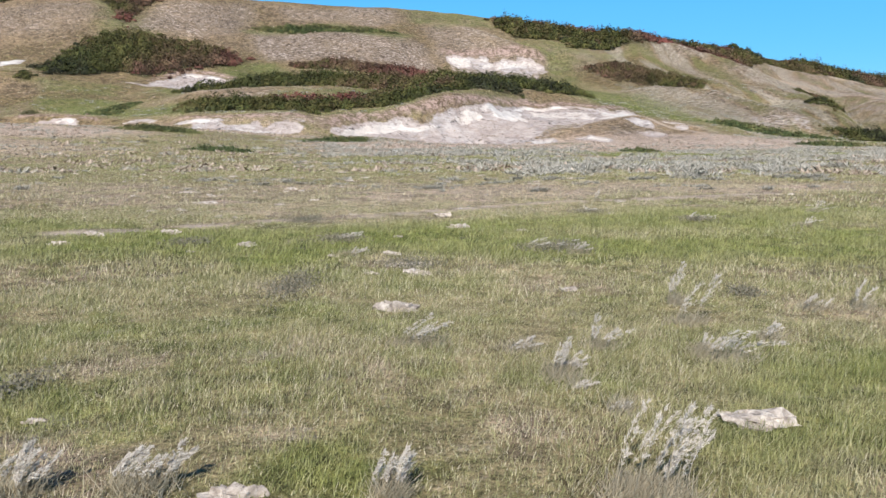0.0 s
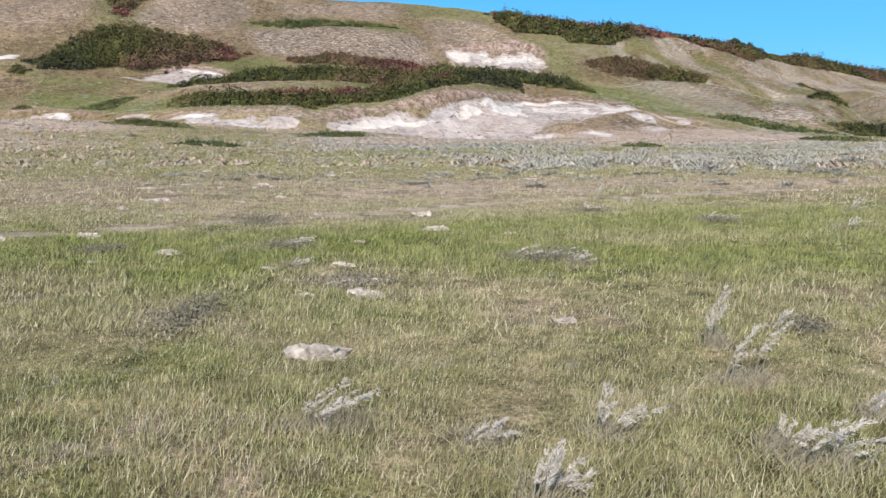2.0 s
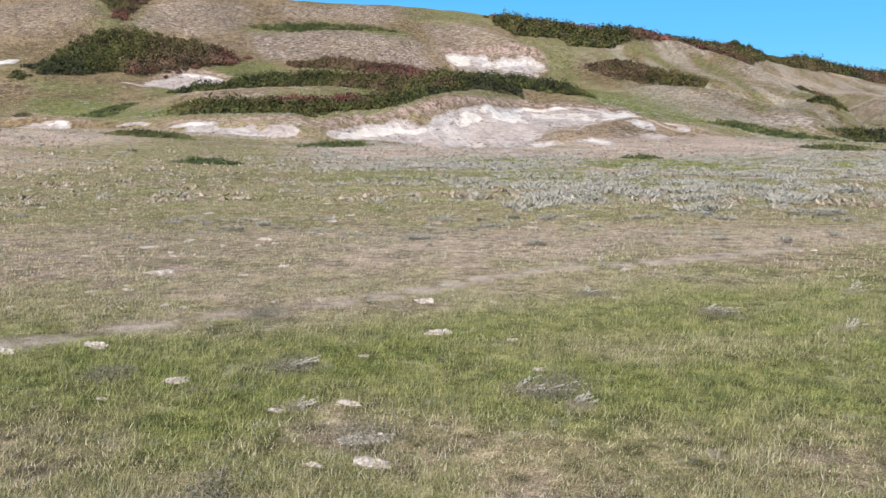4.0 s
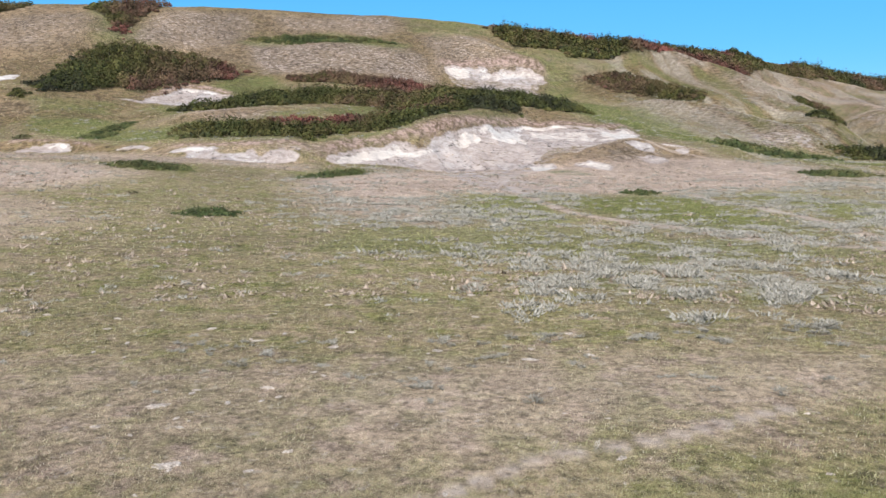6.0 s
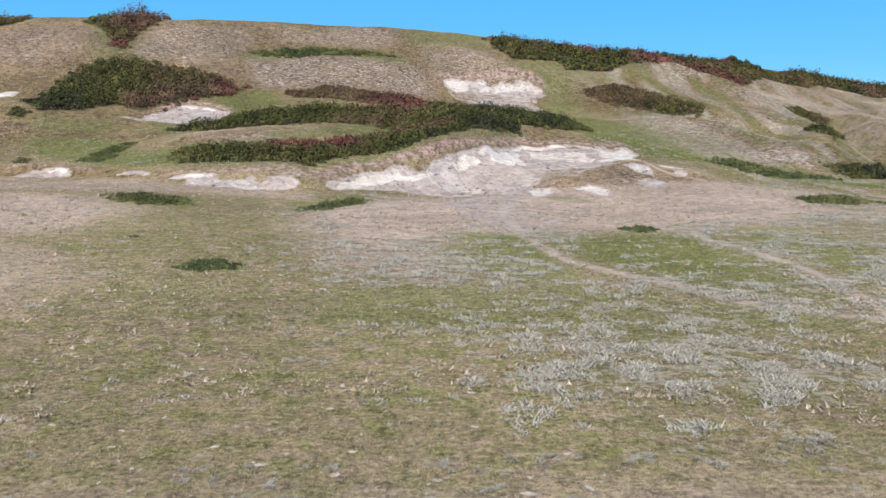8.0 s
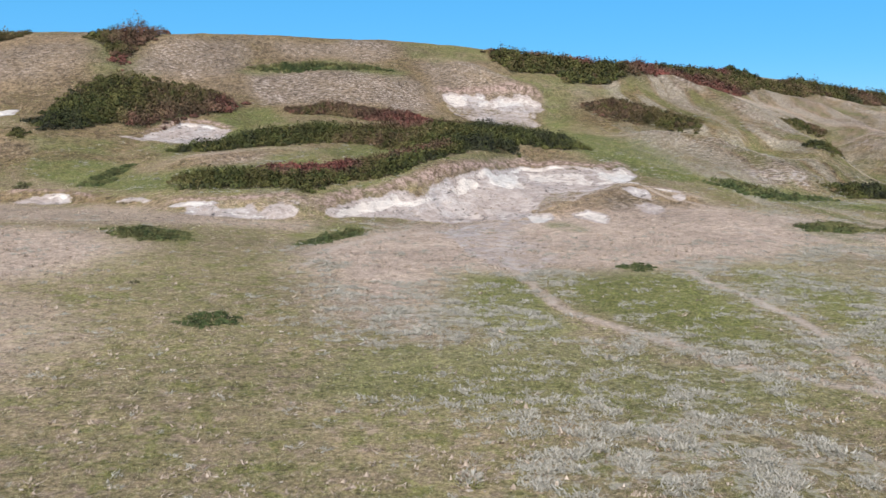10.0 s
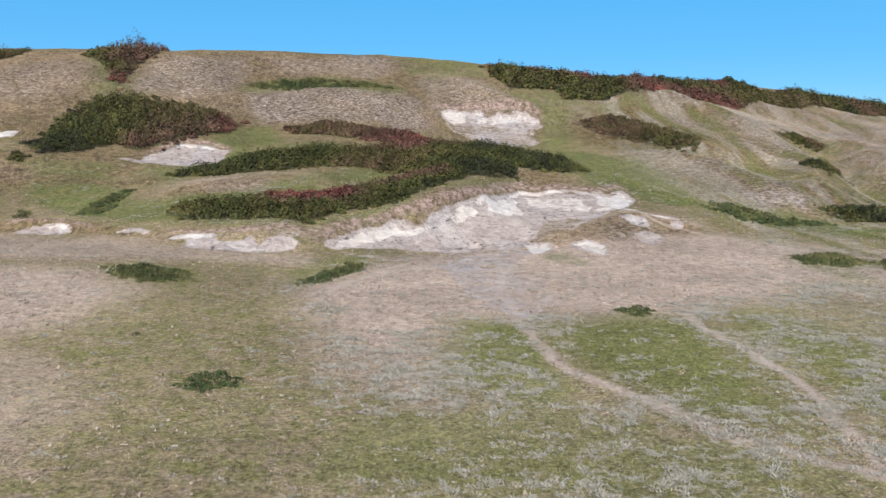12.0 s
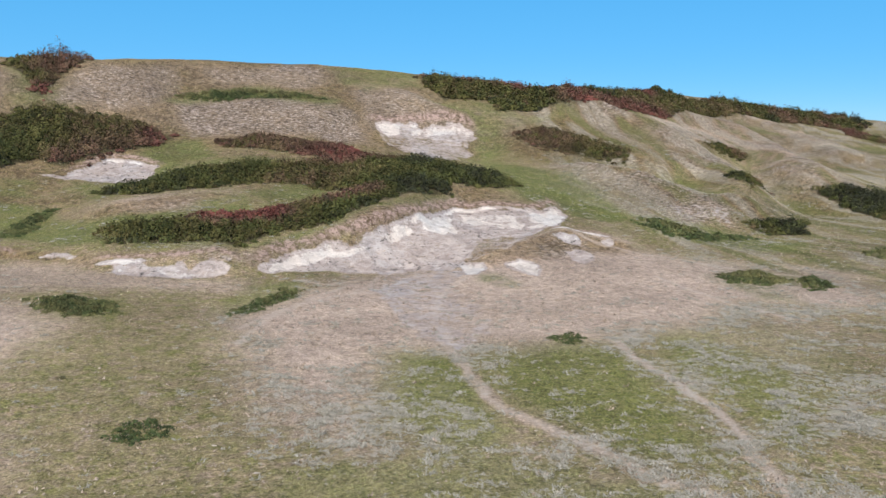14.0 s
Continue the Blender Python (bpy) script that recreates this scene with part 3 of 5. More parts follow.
# greener grass
LUSH = {
    "gap_green": (0.8, [(-61.0, 220.5), (-45.9, 227.7), (-40.5, 214.9), (-48.2, 203.7), (-54.8, 183.7), (-58.7, 180.0), (-53.5, 208.0)]),
    "gully_green": (0.7, [(-108.8, 257.5), (-103.2, 263.1), (-95.4, 249.2), (-89.6, 240.0), (-94.8, 238.8), (-99.7, 247.5)]),
    "ridge_green": (0.55, [(-15.3, 302.1), (18.2, 311.4), (17.2, 294.9), (-2.7, 279.2), (-10.6, 286.6)]),
    "east_hollow": (0.7, [(20.4, 283.4), (35.0, 275.8), (41.5, 268.3), (40.5, 250.2), (31.1, 243.8), (32.1, 267.3)]),
    "fringe_green": (0.6, [(50.1, 275.5), (63.9, 286.7), (57.3, 273.8), (46.7, 266.8)]),
    "west_bench": (0.5, [(-91.4, 179.2), (-83.4, 186.0), (-73.9, 187.3), (-70.9, 176.3), (-85.5, 174.3)]),
    "under_thicket": (0.8, [(-45.6, 139.5), (-31.2, 135.5), (-19.9, 134.3), (-13.2, 142.6), (-3.5, 147.7), (6.2, 162.3), (17.6, 175.4), (9.6, 163.0), (-5.4, 144.8), (-16.2, 134.3), (-30.1, 130.4)]),
    "thicket_gap": (0.7, [(-25.4, 172.5), (-14.9, 189.5), (-1.9, 193.2), (-8.8, 170.9), (-19.5, 162.5)]),
    "meadow_tongue": (1.0, [(0.4, 81.8), (5.9, 88.0), (8.4, 82.1), (9.9, 65.9), (9.4, 57.1), (3.6, 59.2), (0.8, 67.2)]),
    "meadow_oval": (0.9, [(12.7, 84.8), (22.1, 92.0), (27.4, 82.8), (27.2, 64.3), (23.9, 54.7), (19.4, 58.3), (14.2, 66.4), (11.7, 74.2)]),
    "bench_green": (0.8, [(-85.0, 173.1), (-66.5, 168.1), (-50.3, 154.0), (-38.5, 158.0), (-24.6, 166.6), (-15.5, 145.2), (-25.2, 133.1), (-45.6, 139.5), (-62.7, 145.6), (-79.8, 159.8)]),
    "bench_top": (0.6, [(-66.0, 183.1), (-49.0, 201.1), (-39.9, 212.0), (-17.9, 209.9), (-18.0, 194.4), (-40.5, 181.5), (-56.0, 171.7)]),
    "saddle": (0.8, [(30.5, 239.2), (43.6, 229.9), (56.5, 218.2), (56.0, 173.7), (46.7, 166.2), (34.9, 177.1), (27.5, 194.5)]),
    "near_green": (0.8, [(-6.6, 54.9), (-0.5, 56.9), (1.5, 46.2), (-6.8, 46.2)]),
    "sage_green": (0.8, [(9.4, 57.1), (17.6, 53.0), (22.5, 47.6), (24.7, 44.6), (-6.6, 45.0), (-5.7, 53.9), (-0.5, 56.9)]),
    "east_green": (0.85, [(32.6, 98.3), (37.0, 92.4), (40.7, 73.5), (30.2, 54.5), (30.2, 64.1), (30.2, 78.1)]),
    "left_meadow": (0.14, [(-37.2, 86.3), (-16.9, 96.2), (-10.9, 67.2), (-9.4, 46.3), (-21.4, 46.0), (-27.8, 65.6)]),
    "hollow": (0.8, [(-60.0, 256.0), (-50.6, 270.9), (-40.4, 276.5), (-25.3, 276.2), (-10.8, 266.6), (-15.0, 259.6), (-38.3, 262.3), (-54.5, 254.4)]),
    "upper_green": (0.5, [(34.6, 288.9), (45.5, 282.5), (57.3, 273.8), (40.8, 263.3), (30.4, 268.4)]),
    "right_green": (0.7, [(55.3, 179.3), (64.6, 177.3), (76.0, 169.4), (89.1, 161.3), (80.0, 144.8), (66.9, 153.9), (55.9, 159.4)]),
    "right_meadow": (0.5, [(34.6, 98.3), (50.9, 92.0), (47.4, 73.4), (35.4, 63.9), (32.2, 73.9)]),
    "oval_patch": (0.8, [(54.6, 125.5), (64.4, 131.1), (68.0, 123.0), (58.2, 105.3), (53.6, 109.0)]),
    "flat_green": (0.7, [(-44.1, 107.4), (-31.2, 106.2), (-28.7, 97.8), (-37.6, 94.9)]),
    "foot_green": (0.7, [(-17.6, 118.2), (-11.5, 123.5), (-9.1, 115.1), (-15.0, 101.4), (-18.6, 101.8)]),
    "knoll_green": (0.7, [(17.9, 131.7), (22.8, 123.8), (21.1, 119.0), (15.9, 123.5)]),
    "front_green": (0.9, [(-7.1, 12.9), (-4.3, 12.5), (-0.8, 12.9), (2.5, 11.4), (7.1, 12.9), (4.9, 8.8), (2.6, 8.8), (-0.6, 10.2), (-1.6, 8.5), (-3.3, 9.7), (-5.4, 9.7)]),
    "corner_green": (0.75, [(1.6, 4.8), (3.1, 5.5), (1.7, 3.0), (1.0, 3.0)]),
    "spot_green": (0.8, [(-0.8, 3.5), (-0.4, 3.8), (-0.3, 3.1), (-0.7, 3.1)]),
    "corner_left": (0.6, [(-2.9, 4.7), (-2.2, 4.4), (-1.6, 3.8), (-1.9, 3.6), (-2.3, 3.8)]),
    "rise_green": (0.75, [(2.4, 15.5), (9.0, 17.5), (5.8, 11.5), (-0.3, 11.5), (-2.8, 13.2)]),
}
# trodden cattle trails: half width and line
TRAILS = {
    "wash_trail": (0.35, [(12.0, 137.8), (4.9, 126.2), (-2.9, 122.6), (-8.8, 111.2), (-12.8, 100.0), (-14.3, 88.5)]),
    "wash_path": (0.4, [(17.3, 134.2), (10.3, 118.1), (7.2, 98.2), (8.9, 82.1)]),
    "bank_path": (0.45, [(-1.3, 128.3), (-6.3, 121.2), (-11.5, 123.5)]),
    "slope_path": (0.5, [(34.1, 172.7), (35.9, 150.4), (46.6, 141.3), (57.5, 132.2), (69.4, 125.6)]),
    "thread_west": (0.25, [(-6.8, 132.6), (-3.2, 132.4), (0.3, 136.8), (5.3, 138.7)]),
    "thread_middle": (0.3, [(-6.5, 111.4), (-2.8, 116.2), (-0.4, 122.2), (1.4, 133.8), (6.3, 138.6)]),
    "thread_east": (0.3, [(2.4, 138.3), (7.7, 129.3), (13.3, 122.8)]),
    "front_trail": (0.2, [(-5.8, 11.9), (-4.3, 12.9), (-2.3, 14.1), (1.0, 16.6), (3.5, 18.1), (5.5, 19.0), (8.4, 20.5)]),
    "meadow_trail": (0.5, [(7.4, 92.2), (8.6, 82.1), (10.6, 67.2), (15.6, 59.4), (19.0, 51.8), (22.8, 48.3), (26.1, 45.3)]),
    "right_track": (0.45, [(44.3, 123.5), (46.4, 116.0), (48.0, 106.7), (50.4, 99.7), (52.7, 95.5)]),
    "herd_trail": (0.42, [(26.7, 90.2), (26.9, 82.8), (28.0, 72.3), (28.4, 61.2), (26.8, 53.6), (25.6, 46.7)]),
    "left_trail": (0.35, [(5.2, 112.8), (-1.2, 116.9), (-7.3, 111.3), (-12.5, 103.4), (-15.7, 95.1)]),
}
# shrub thickets: height, leaf size, range of autumn colour, outline, label
THICKETS = {
    "big_thicket": (3.0, 0.38, (0.0, 0.75), [(-96.6, 195.5), (-100.5, 218.4), (-96.0, 229.5), (-90.7, 236.1), (-77.1, 238.3), (-63.7, 236.4), (-53.2, 228.9), (-56.4, 219.8), (-64.4, 211.6), (-72.1, 200.3), (-80.1, 203.6), (-85.6, 191.0), (-90.4, 187.5)], "dense green and rust-brown shrub thicket on hillside"),
    "ridge_mound": (6.0, 0.42, (0.5, 0.72), [(-105.5, 266.0), (-104.5, 272.0), (-97.6, 275.4), (-90.6, 273.5), (-88.0, 267.0), (-91.7, 262.3), (-98.2, 261.1), (-103.5, 262.0)], "mauve-brown shrub mound on the ridge top"),
    "gully_thicket": (2.6, 0.38, (0.3, 1.0), [(-109.9, 260.3), (-109.7, 269.5), (-106.7, 272.4), (-98.8, 273.4), (-88.8, 271.0), (-92.5, 255.2), (-91.4, 240.3), (-93.6, 239.8), (-99.5, 251.1)], "mauve and red shrub thicket below the ridge top"),
    "long_thicket": (2.0, 0.34, (0.0, 0.55), [(-57.1, 175.0), (-50.3, 195.6), (-34.7, 198.6), (-19.0, 205.3), (-2.3, 224.8), (16.1, 221.5), (31.5, 202.6), (35.9, 192.4), (23.3, 182.6), (15.8, 183.0), (0.6, 167.2), (-17.2, 185.9), (-35.0, 172.9), (-46.7, 172.3)], "long band of dark green shrubs across the slope"),
    "russet_thicket": (1.8, 0.34, (0.5, 1.0), [(-43.0, 228.4), (-33.2, 236.8), (-18.4, 234.3), (-5.5, 232.3), (-2.3, 224.8), (-12.4, 213.3), (-23.1, 218.0), (-35.7, 221.9)], "russet brown shrub thicket on the upper bench"),
    "lower_thicket": (1.9, 0.32, (0.0, 0.5), [(-48.1, 144.0), (-46.3, 147.9), (-31.9, 152.1), (-19.1, 159.2), (-8.8, 170.9), (3.1, 178.3), (17.5, 181.2), (16.9, 175.1), (5.1, 163.0), (-5.6, 148.5), (-15.1, 141.7), (-21.4, 132.6), (-31.0, 134.6), (-40.3, 134.4)], "green shrub thicket with red autumn patches above the bank"),
    "side_thicket": (2.0, 0.36, (0.2, 0.65), [(44.7, 262.9), (56.2, 268.0), (68.7, 266.3), (79.6, 251.2), (77.6, 244.6), (63.9, 247.3), (52.3, 249.0)], "brown and green shrub thicket on the side slope"),
    "ridge_thicket": (2.7, 0.64, (0.0, 0.9), [(17.6, 308.9), (50.5, 328.1), (64.6, 331.4), (81.7, 356.3), (111.6, 383.3), (153.6, 434.9), (195.7, 455.3), (200.7, 438.4), (183.4, 425.9), (139.7, 366.2), (126.7, 350.9), (105.4, 337.6), (78.8, 298.5), (62.3, 288.6), (42.9, 277.9), (42.1, 292.5), (24.6, 286.6), (20.2, 295.0)], "green and wine-red shrubs along the ridge line"),
    "far_ridge_thicket": (4.2, 0.8, (0.0, 0.5), [(188.0, 459.8), (244.0, 502.7), (300.6, 528.2), (325.9, 515.5), (290.3, 463.9), (256.3, 473.0), (201.7, 433.7)], "dark shrubs along the far ridge line"),
    "hollow_shrubs": (1.2, 0.3, (0.0, 0.3), [(-60.3, 257.2), (-50.3, 269.5), (-40.2, 275.2), (-28.9, 274.6), (-11.7, 267.0), (-31.6, 265.7), (-48.5, 259.6)], "low green shrubs in a hillside hollow"),
    "bench_herbs": (0.6, 0.22, (0.0, 0.2), [(-64.8, 146.6), (-66.9, 159.3), (-64.9, 168.5), (-62.2, 168.4), (-61.4, 159.2), (-61.4, 148.6)], "low green herbs on the grassy bench"),
    "spur_shrubs": (1.6, 0.36, (0.2, 0.6), [(126.5, 310.8), (139.3, 317.9), (148.1, 308.3), (140.6, 305.6)], "low dark shrubs on the side spur"),
    "gully_shrubs": (1.6, 0.34, (0.1, 0.5), [(101.0, 228.0), (107.4, 229.9), (131.7, 258.1), (104.1, 216.1)], "olive shrubs in a side gully"),
    "corner_thicket": (2.2, 0.32, (0.0, 0.4), [(83.4, 176.5), (92.7, 184.0), (105.5, 191.2), (96.7, 175.1), (84.7, 172.7)], "dark green shrub clump at the valley mouth"),
    "valley_shrubs": (0.9, 0.26, (0.0, 0.2), [(53.7, 174.1), (62.7, 172.2), (72.4, 166.7), (81.6, 166.3), (68.3, 157.2), (57.3, 157.1)], "low green shrubs along the foot of the slope"),
    "edge_thicket": (2.4, 0.4, (0.2, 0.6), [(-148.3, 262.9), (-138.2, 264.0), (-129.1, 267.4), (-132.8, 253.5), (-141.8, 251.0)], "shrubs on the ridge shoulder"),
    "grey_shrub": (1.6, 0.3, (0.35, 0.55), [(-94.5, 180.9), (-94.0, 184.4), (-91.0, 182.9), (-90.4, 180.1), (-92.7, 179.3)], "small grey-brown shrub on the slope"),
    "flat_shrubs": (0.55, 0.16, (0.0, 0.15), [(-42.9, 105.5), (-38.3, 107.9), (-31.0, 104.4), (-29.8, 99.3), (-34.5, 97.0), (-38.7, 99.2)], "low dark green shrub patch on dry grass"),
    "foot_shrubs": (0.6, 0.16, (0.0, 0.15), [(-18.3, 101.9), (-14.9, 110.6), (-12.7, 118.3), (-9.7, 117.2), (-10.4, 112.2), (-14.1, 104.9), (-17.1, 100.9)], "low green shrub patch below the bank"),
    "meadow_shrub": (0.45, 0.13, (0.0, 0.1), [(-19.7, 62.2), (-19.0, 64.9), (-17.0, 65.8), (-15.0, 64.1), (-15.5, 61.6), (-17.7, 60.5)], "low dark green shrub clump in the meadow"),
    "oval_shrubs": (0.5, 0.16, (0.05, 0.25), [(19.6, 90.6), (22.7, 92.8), (24.3, 90.4), (21.7, 87.5)], "low green shrub clump beside the trail"),
    "dot_shrub": (0.6, 0.16, (0.2, 0.4), [(-28.3, 75.9), (-28.0, 76.8), (-27.1, 75.6), (-27.1, 74.4)], "small dark shrub in the meadow"),
    "island_shrubs": (0.6, 0.18, (0.0, 0.3), [(55.6, 125.7), (63.7, 129.6), (65.5, 122.8), (59.5, 117.7), (54.2, 120.7)], "low olive shrub patch on the valley floor"),
    "bank_shrub": (1.2, 0.22, (0.0, 0.2), [(-45.9, 140.4), (-46.5, 146.0), (-44.2, 144.2), (-41.3, 136.3), (-43.0, 135.7)], "dark shrub above the clay bank"),
    "left_bank_shrub": (0.9, 0.22, (0.2, 0.5), [(-73.3, 141.9), (-76.2, 150.7), (-71.9, 145.1), (-70.9, 141.0)], "small dark shrub above the clay bank"),
    "east_thicket": (3.0, 0.38, (0.0, 0.35), [(140.3, 249.9), (151.7, 249.9), (164.4, 249.2), (166.9, 233.3), (141.4, 197.3), (135.9, 205.6), (139.3, 229.0)], "dark green thicket on the valley side"),
    "east_shrubs": (1.2, 0.26, (0.0, 0.3), [(92.8, 147.6), (99.6, 150.6), (99.8, 145.5), (92.1, 140.5)], "dark low shrubs by the valley mouth"),
    "east_island": (0.6, 0.18, (0.0, 0.2), [(65.6, 122.8), (71.0, 125.7), (69.4, 116.3), (63.6, 114.2)], "low dark shrub patch on the valley floor"),
    "east_spur_shrubs": (2.4, 0.4, (0.2, 0.7), [(278.6, 476.1), (285.1, 460.0), (278.3, 423.7), (267.1, 406.6), (265.5, 433.6)], "brown shrubs along the far spur"),
}
# loose stones: x, y, width
STONES = [
    (-0.36, 6.54, 0.37),
    (1.55, 3.86, 0.39),
    (-0.83, 3.04, 0.22),
    (-0.73, 8.26, 0.14),
    (-0.25, 8.29, 0.29),
    (-0.4, 8.85, 0.46),
    (1.41, 10.91, 0.17),
    (1.16, 7.37, 0.17),
    (-5.13, 10.68, 0.26),
    (-2.04, 3.87, 0.1),
    (-5.07, 11.69, 0.31),
    (-4.07, 11.97, 0.29),
    (-2.54, 10.49, 0.28),
    (-0.01, 14.62, 0.32),
    (0.23, 12.52, 0.3),
    (1.19, 12.2, 0.15),
    (-0.61, 9.77, 0.22),
    (-0.65, 11.48, 0.12),
    (-5.44, 26.75, 0.42),
    (1.06, 19.67, 0.16),
    (-4.16, 22.09, 0.31),
    (7.67, 16.85, 0.15),
    (-3.12, 9.91, 0.11),
    (-1.32, 9.59, 0.13),
    (-6.43, 20.71, 0.56),
]
STONES += [
    (-5.13, 17.23, 0.55),
    (-7.31, 28.17, 0.26),
    (-10.99, 29.64, 0.23),
    (0.16, 25.59, 0.3),
    (2.77, 24.69, 0.42),
    (8.75, 20.19, 0.17),
    (-3.02, 25.93, 0.34),
    (-13.7, 30.19, 0.24),
    (-3.99, 31.92, 0.26),
    (4.6, 25.02, 0.26),
    (-10.77, 28.16, 0.23),
    (1.46, 33.92, 0.32),
    (4.35, 27.56, 0.26),
    (-19.42, 50.79, 0.42),
    (-7.71, 55.41, 0.38),
    (-11.46, 60.56, 0.38),
    (-16.19, 50.55, 0.32),
    (-12.64, 51.77, 0.29),
]
# dry seed-headed plants: x, y, spread, height, stalks
DRY_PLANTS = [
    (0.80, 3.02, 0.34, 0.33, 18),
    (1.85, 5.98, 0.3, 0.43, 5),
    (-0.19, 5.37, 0.46, 0.21, 5),
    (0.67, 4.59, 0.2, 0.23, 4),
    (1.05, 5.27, 0.21, 0.21, 4),
    (1.8, 4.97, 0.39, 0.25, 6),
    (2.28, 5.48, 0.2, 0.14, 3),
    (0.75, 4.43, 0.18, 0.05, 2),
    (-1.23, 3.07, 0.25, 0.18, 12),
    (-1.69, 3.02, 0.2, 0.2, 10),
    (-0.21, 3.03, 0.13, 0.18, 8),
    (3.46, 6.53, 0.19, 0.23, 3),
    (3.06, 6.53, 0.28, 0.12, 3),
    (0.53, 5.22, 0.26, 0.09, 3),
    (0.91, 4.01, 0.15, 0.06, 3),
    (0.7, 4.75, 0.18, 0.12, 4),
    (1.69, 5.12, 0.18, 0.16, 4),
    (1.99, 6.78, 0.14, 0.38, 5),
]
DRY_PLANTS += [
    (-1.41, 10.94, 0.45, 0.14, 6),
    (1.21, 10.04, 0.58, 0.17, 6),
    (-1.16, 9.62, 0.33, 0.11, 5),
    (1.61, 9.6, 0.33, 0.17, 5),
    (7.01, 15.14, 0.47, 0.28, 6),
    (3.41, 17.87, 0.16, 0.27, 3),
    (5.65, 12.71, 0.46, 0.15, 5),
    (4.31, 13.77, 0.42, 0.13, 5),
    (2.7, 15.14, 0.47, 0.13, 4),
]
# where the leaves have turned, or stayed green: x, y, reach, autumn colour
TINTS = [
    (184.9, 429.6, 21, 0.4),
    (165.4, 426.0, 16, 0.3),
    (29.1, 292.7, 15, 0.27),
    (50.9, 291.5, 15, 0.24),
    (121.3, 372.4, 15, 0.3),
    (-87.2, 197.5, 13, 0.0),
    (-82.6, 222.2, 13, 0.2),
    (104.3, 341.5, 13, 0.74),
    (120.7, 344.2, 13, 0.72),
    (-31.2, 144.2, 11, 0.2),
    (-60.1, 217.1, 10, 0.46),
    (-74.4, 229.8, 10, 0.35),
    (87.9, 333.1, 10, 0.6),
    (-45.1, 175.4, 10, 0.12),
    (-26.6, 180.5, 10, 0.18),
    (3.3, 189.6, 10, 0.2),
    (-17.4, 144.7, 9, 0.22),
    (-24.8, 219.6, 9, 0.58),
    (11.3, 171.3, 9, 0.0),
    (-92.3, 222.0, 9, 0.22),
    (73.5, 330.3, 9, 0.55),
    (-11.1, 191.8, 9, 0.28),
    (-34.6, 224.9, 8, 0.45),
    (-92.3, 259.8, 8, 0.6),
]
TINTS += [
    (65.5, 253.7, 8, 0.36),
    (54.0, 257.4, 8, 0.46),
    (26.2, 184.8, 8, 0.1),
    (-15.9, 185.2, 7, 0.38),
    (-8.1, 216.4, 7, 0.74),
    (-66.1, 207.7, 7, 0.52),
    (102.9, 361.9, 7, 0.1),
    (-8.5, 166.7, 6, 0.42),
    (-70.9, 200.9, 6, 0.62),
    (-101.1, 251.0, 6, 0.2),
    (73.6, 245.3, 6, 0.3),
    (-26.5, 154.5, 5, 0.98),
    (-21.9, 155.8, 5, 0.9),
    (-55.7, 226.2, 5, 0.72),
    (-93.3, 243.6, 5, 0.8),
    (-107.5, 266.5, 5, 0.2),
    (-96.0, 268.0, 6, 0.55),
    (-3.4, 167.4, 4.5, 0.6),
]
# spurs and gullies: height, half width, line
SPURS = {
    "east_crest": (5.4, 9, [(66.4, 298.0), (86.6, 303.9), (102.0, 282.2), (108.9, 256.1), (102.3, 221.9), (90.9, 193.9)]),
    "middle_crest": (3.0, 7, [(57.8, 223.1), (67.9, 215.9), (74.9, 202.2), (79.4, 182.9)]),
    "far_crest": (6.0, 12, [(138.3, 368.9), (162.6, 365.5), (169.7, 333.7), (149.4, 264.1)]),
    "farther_crest": (4.2, 14, [(202.4, 441.8), (220.5, 417.3), (205.4, 338.8)]),
    "east_gully": (-4.4, 8, [(121.0, 300.0), (138.8, 302.1), (132.0, 259.1), (125.7, 221.7)]),
    "middle_gully": (-3.2, 8, [(67.2, 240.8), (79.2, 232.0), (92.9, 233.7), (95.3, 213.2), (95.6, 207.1)]),
    "far_gully": (-2.0, 10, [(178.8, 415.2), (184.9, 374.3), (174.6, 305.3)]),
    "upper_spur": (1.4, 7, [(-2.8, 282.4), (12.4, 277.6), (24.1, 269.9), (31.2, 258.7)]),
    "upper_gully": (-1.6, 8, [(24.1, 281.3), (34.1, 268.7), (37.0, 255.9), (27.3, 214.1)]),
    "west_spur": (1.2, 8, [(-85.3, 265.5), (-69.8, 260.2), (-59.3, 245.4)]),
    "west_gully": (-1.5, 7, [(-98.7, 260.6), (-90.5, 238.2), (-83.1, 228.0)]),
    "bench_spur": (0.9, 6, [(-49.3, 161.3), (-39.9, 163.7), (-31.3, 165.7)]),
    "knoll": (1.3, 4, [(22.1, 141.1), (28.6, 144.4), (37.1, 150.7)]),
    "knoll_end": (1.0, 4, [(36.8, 149.4), (43.5, 147.4)]),
}
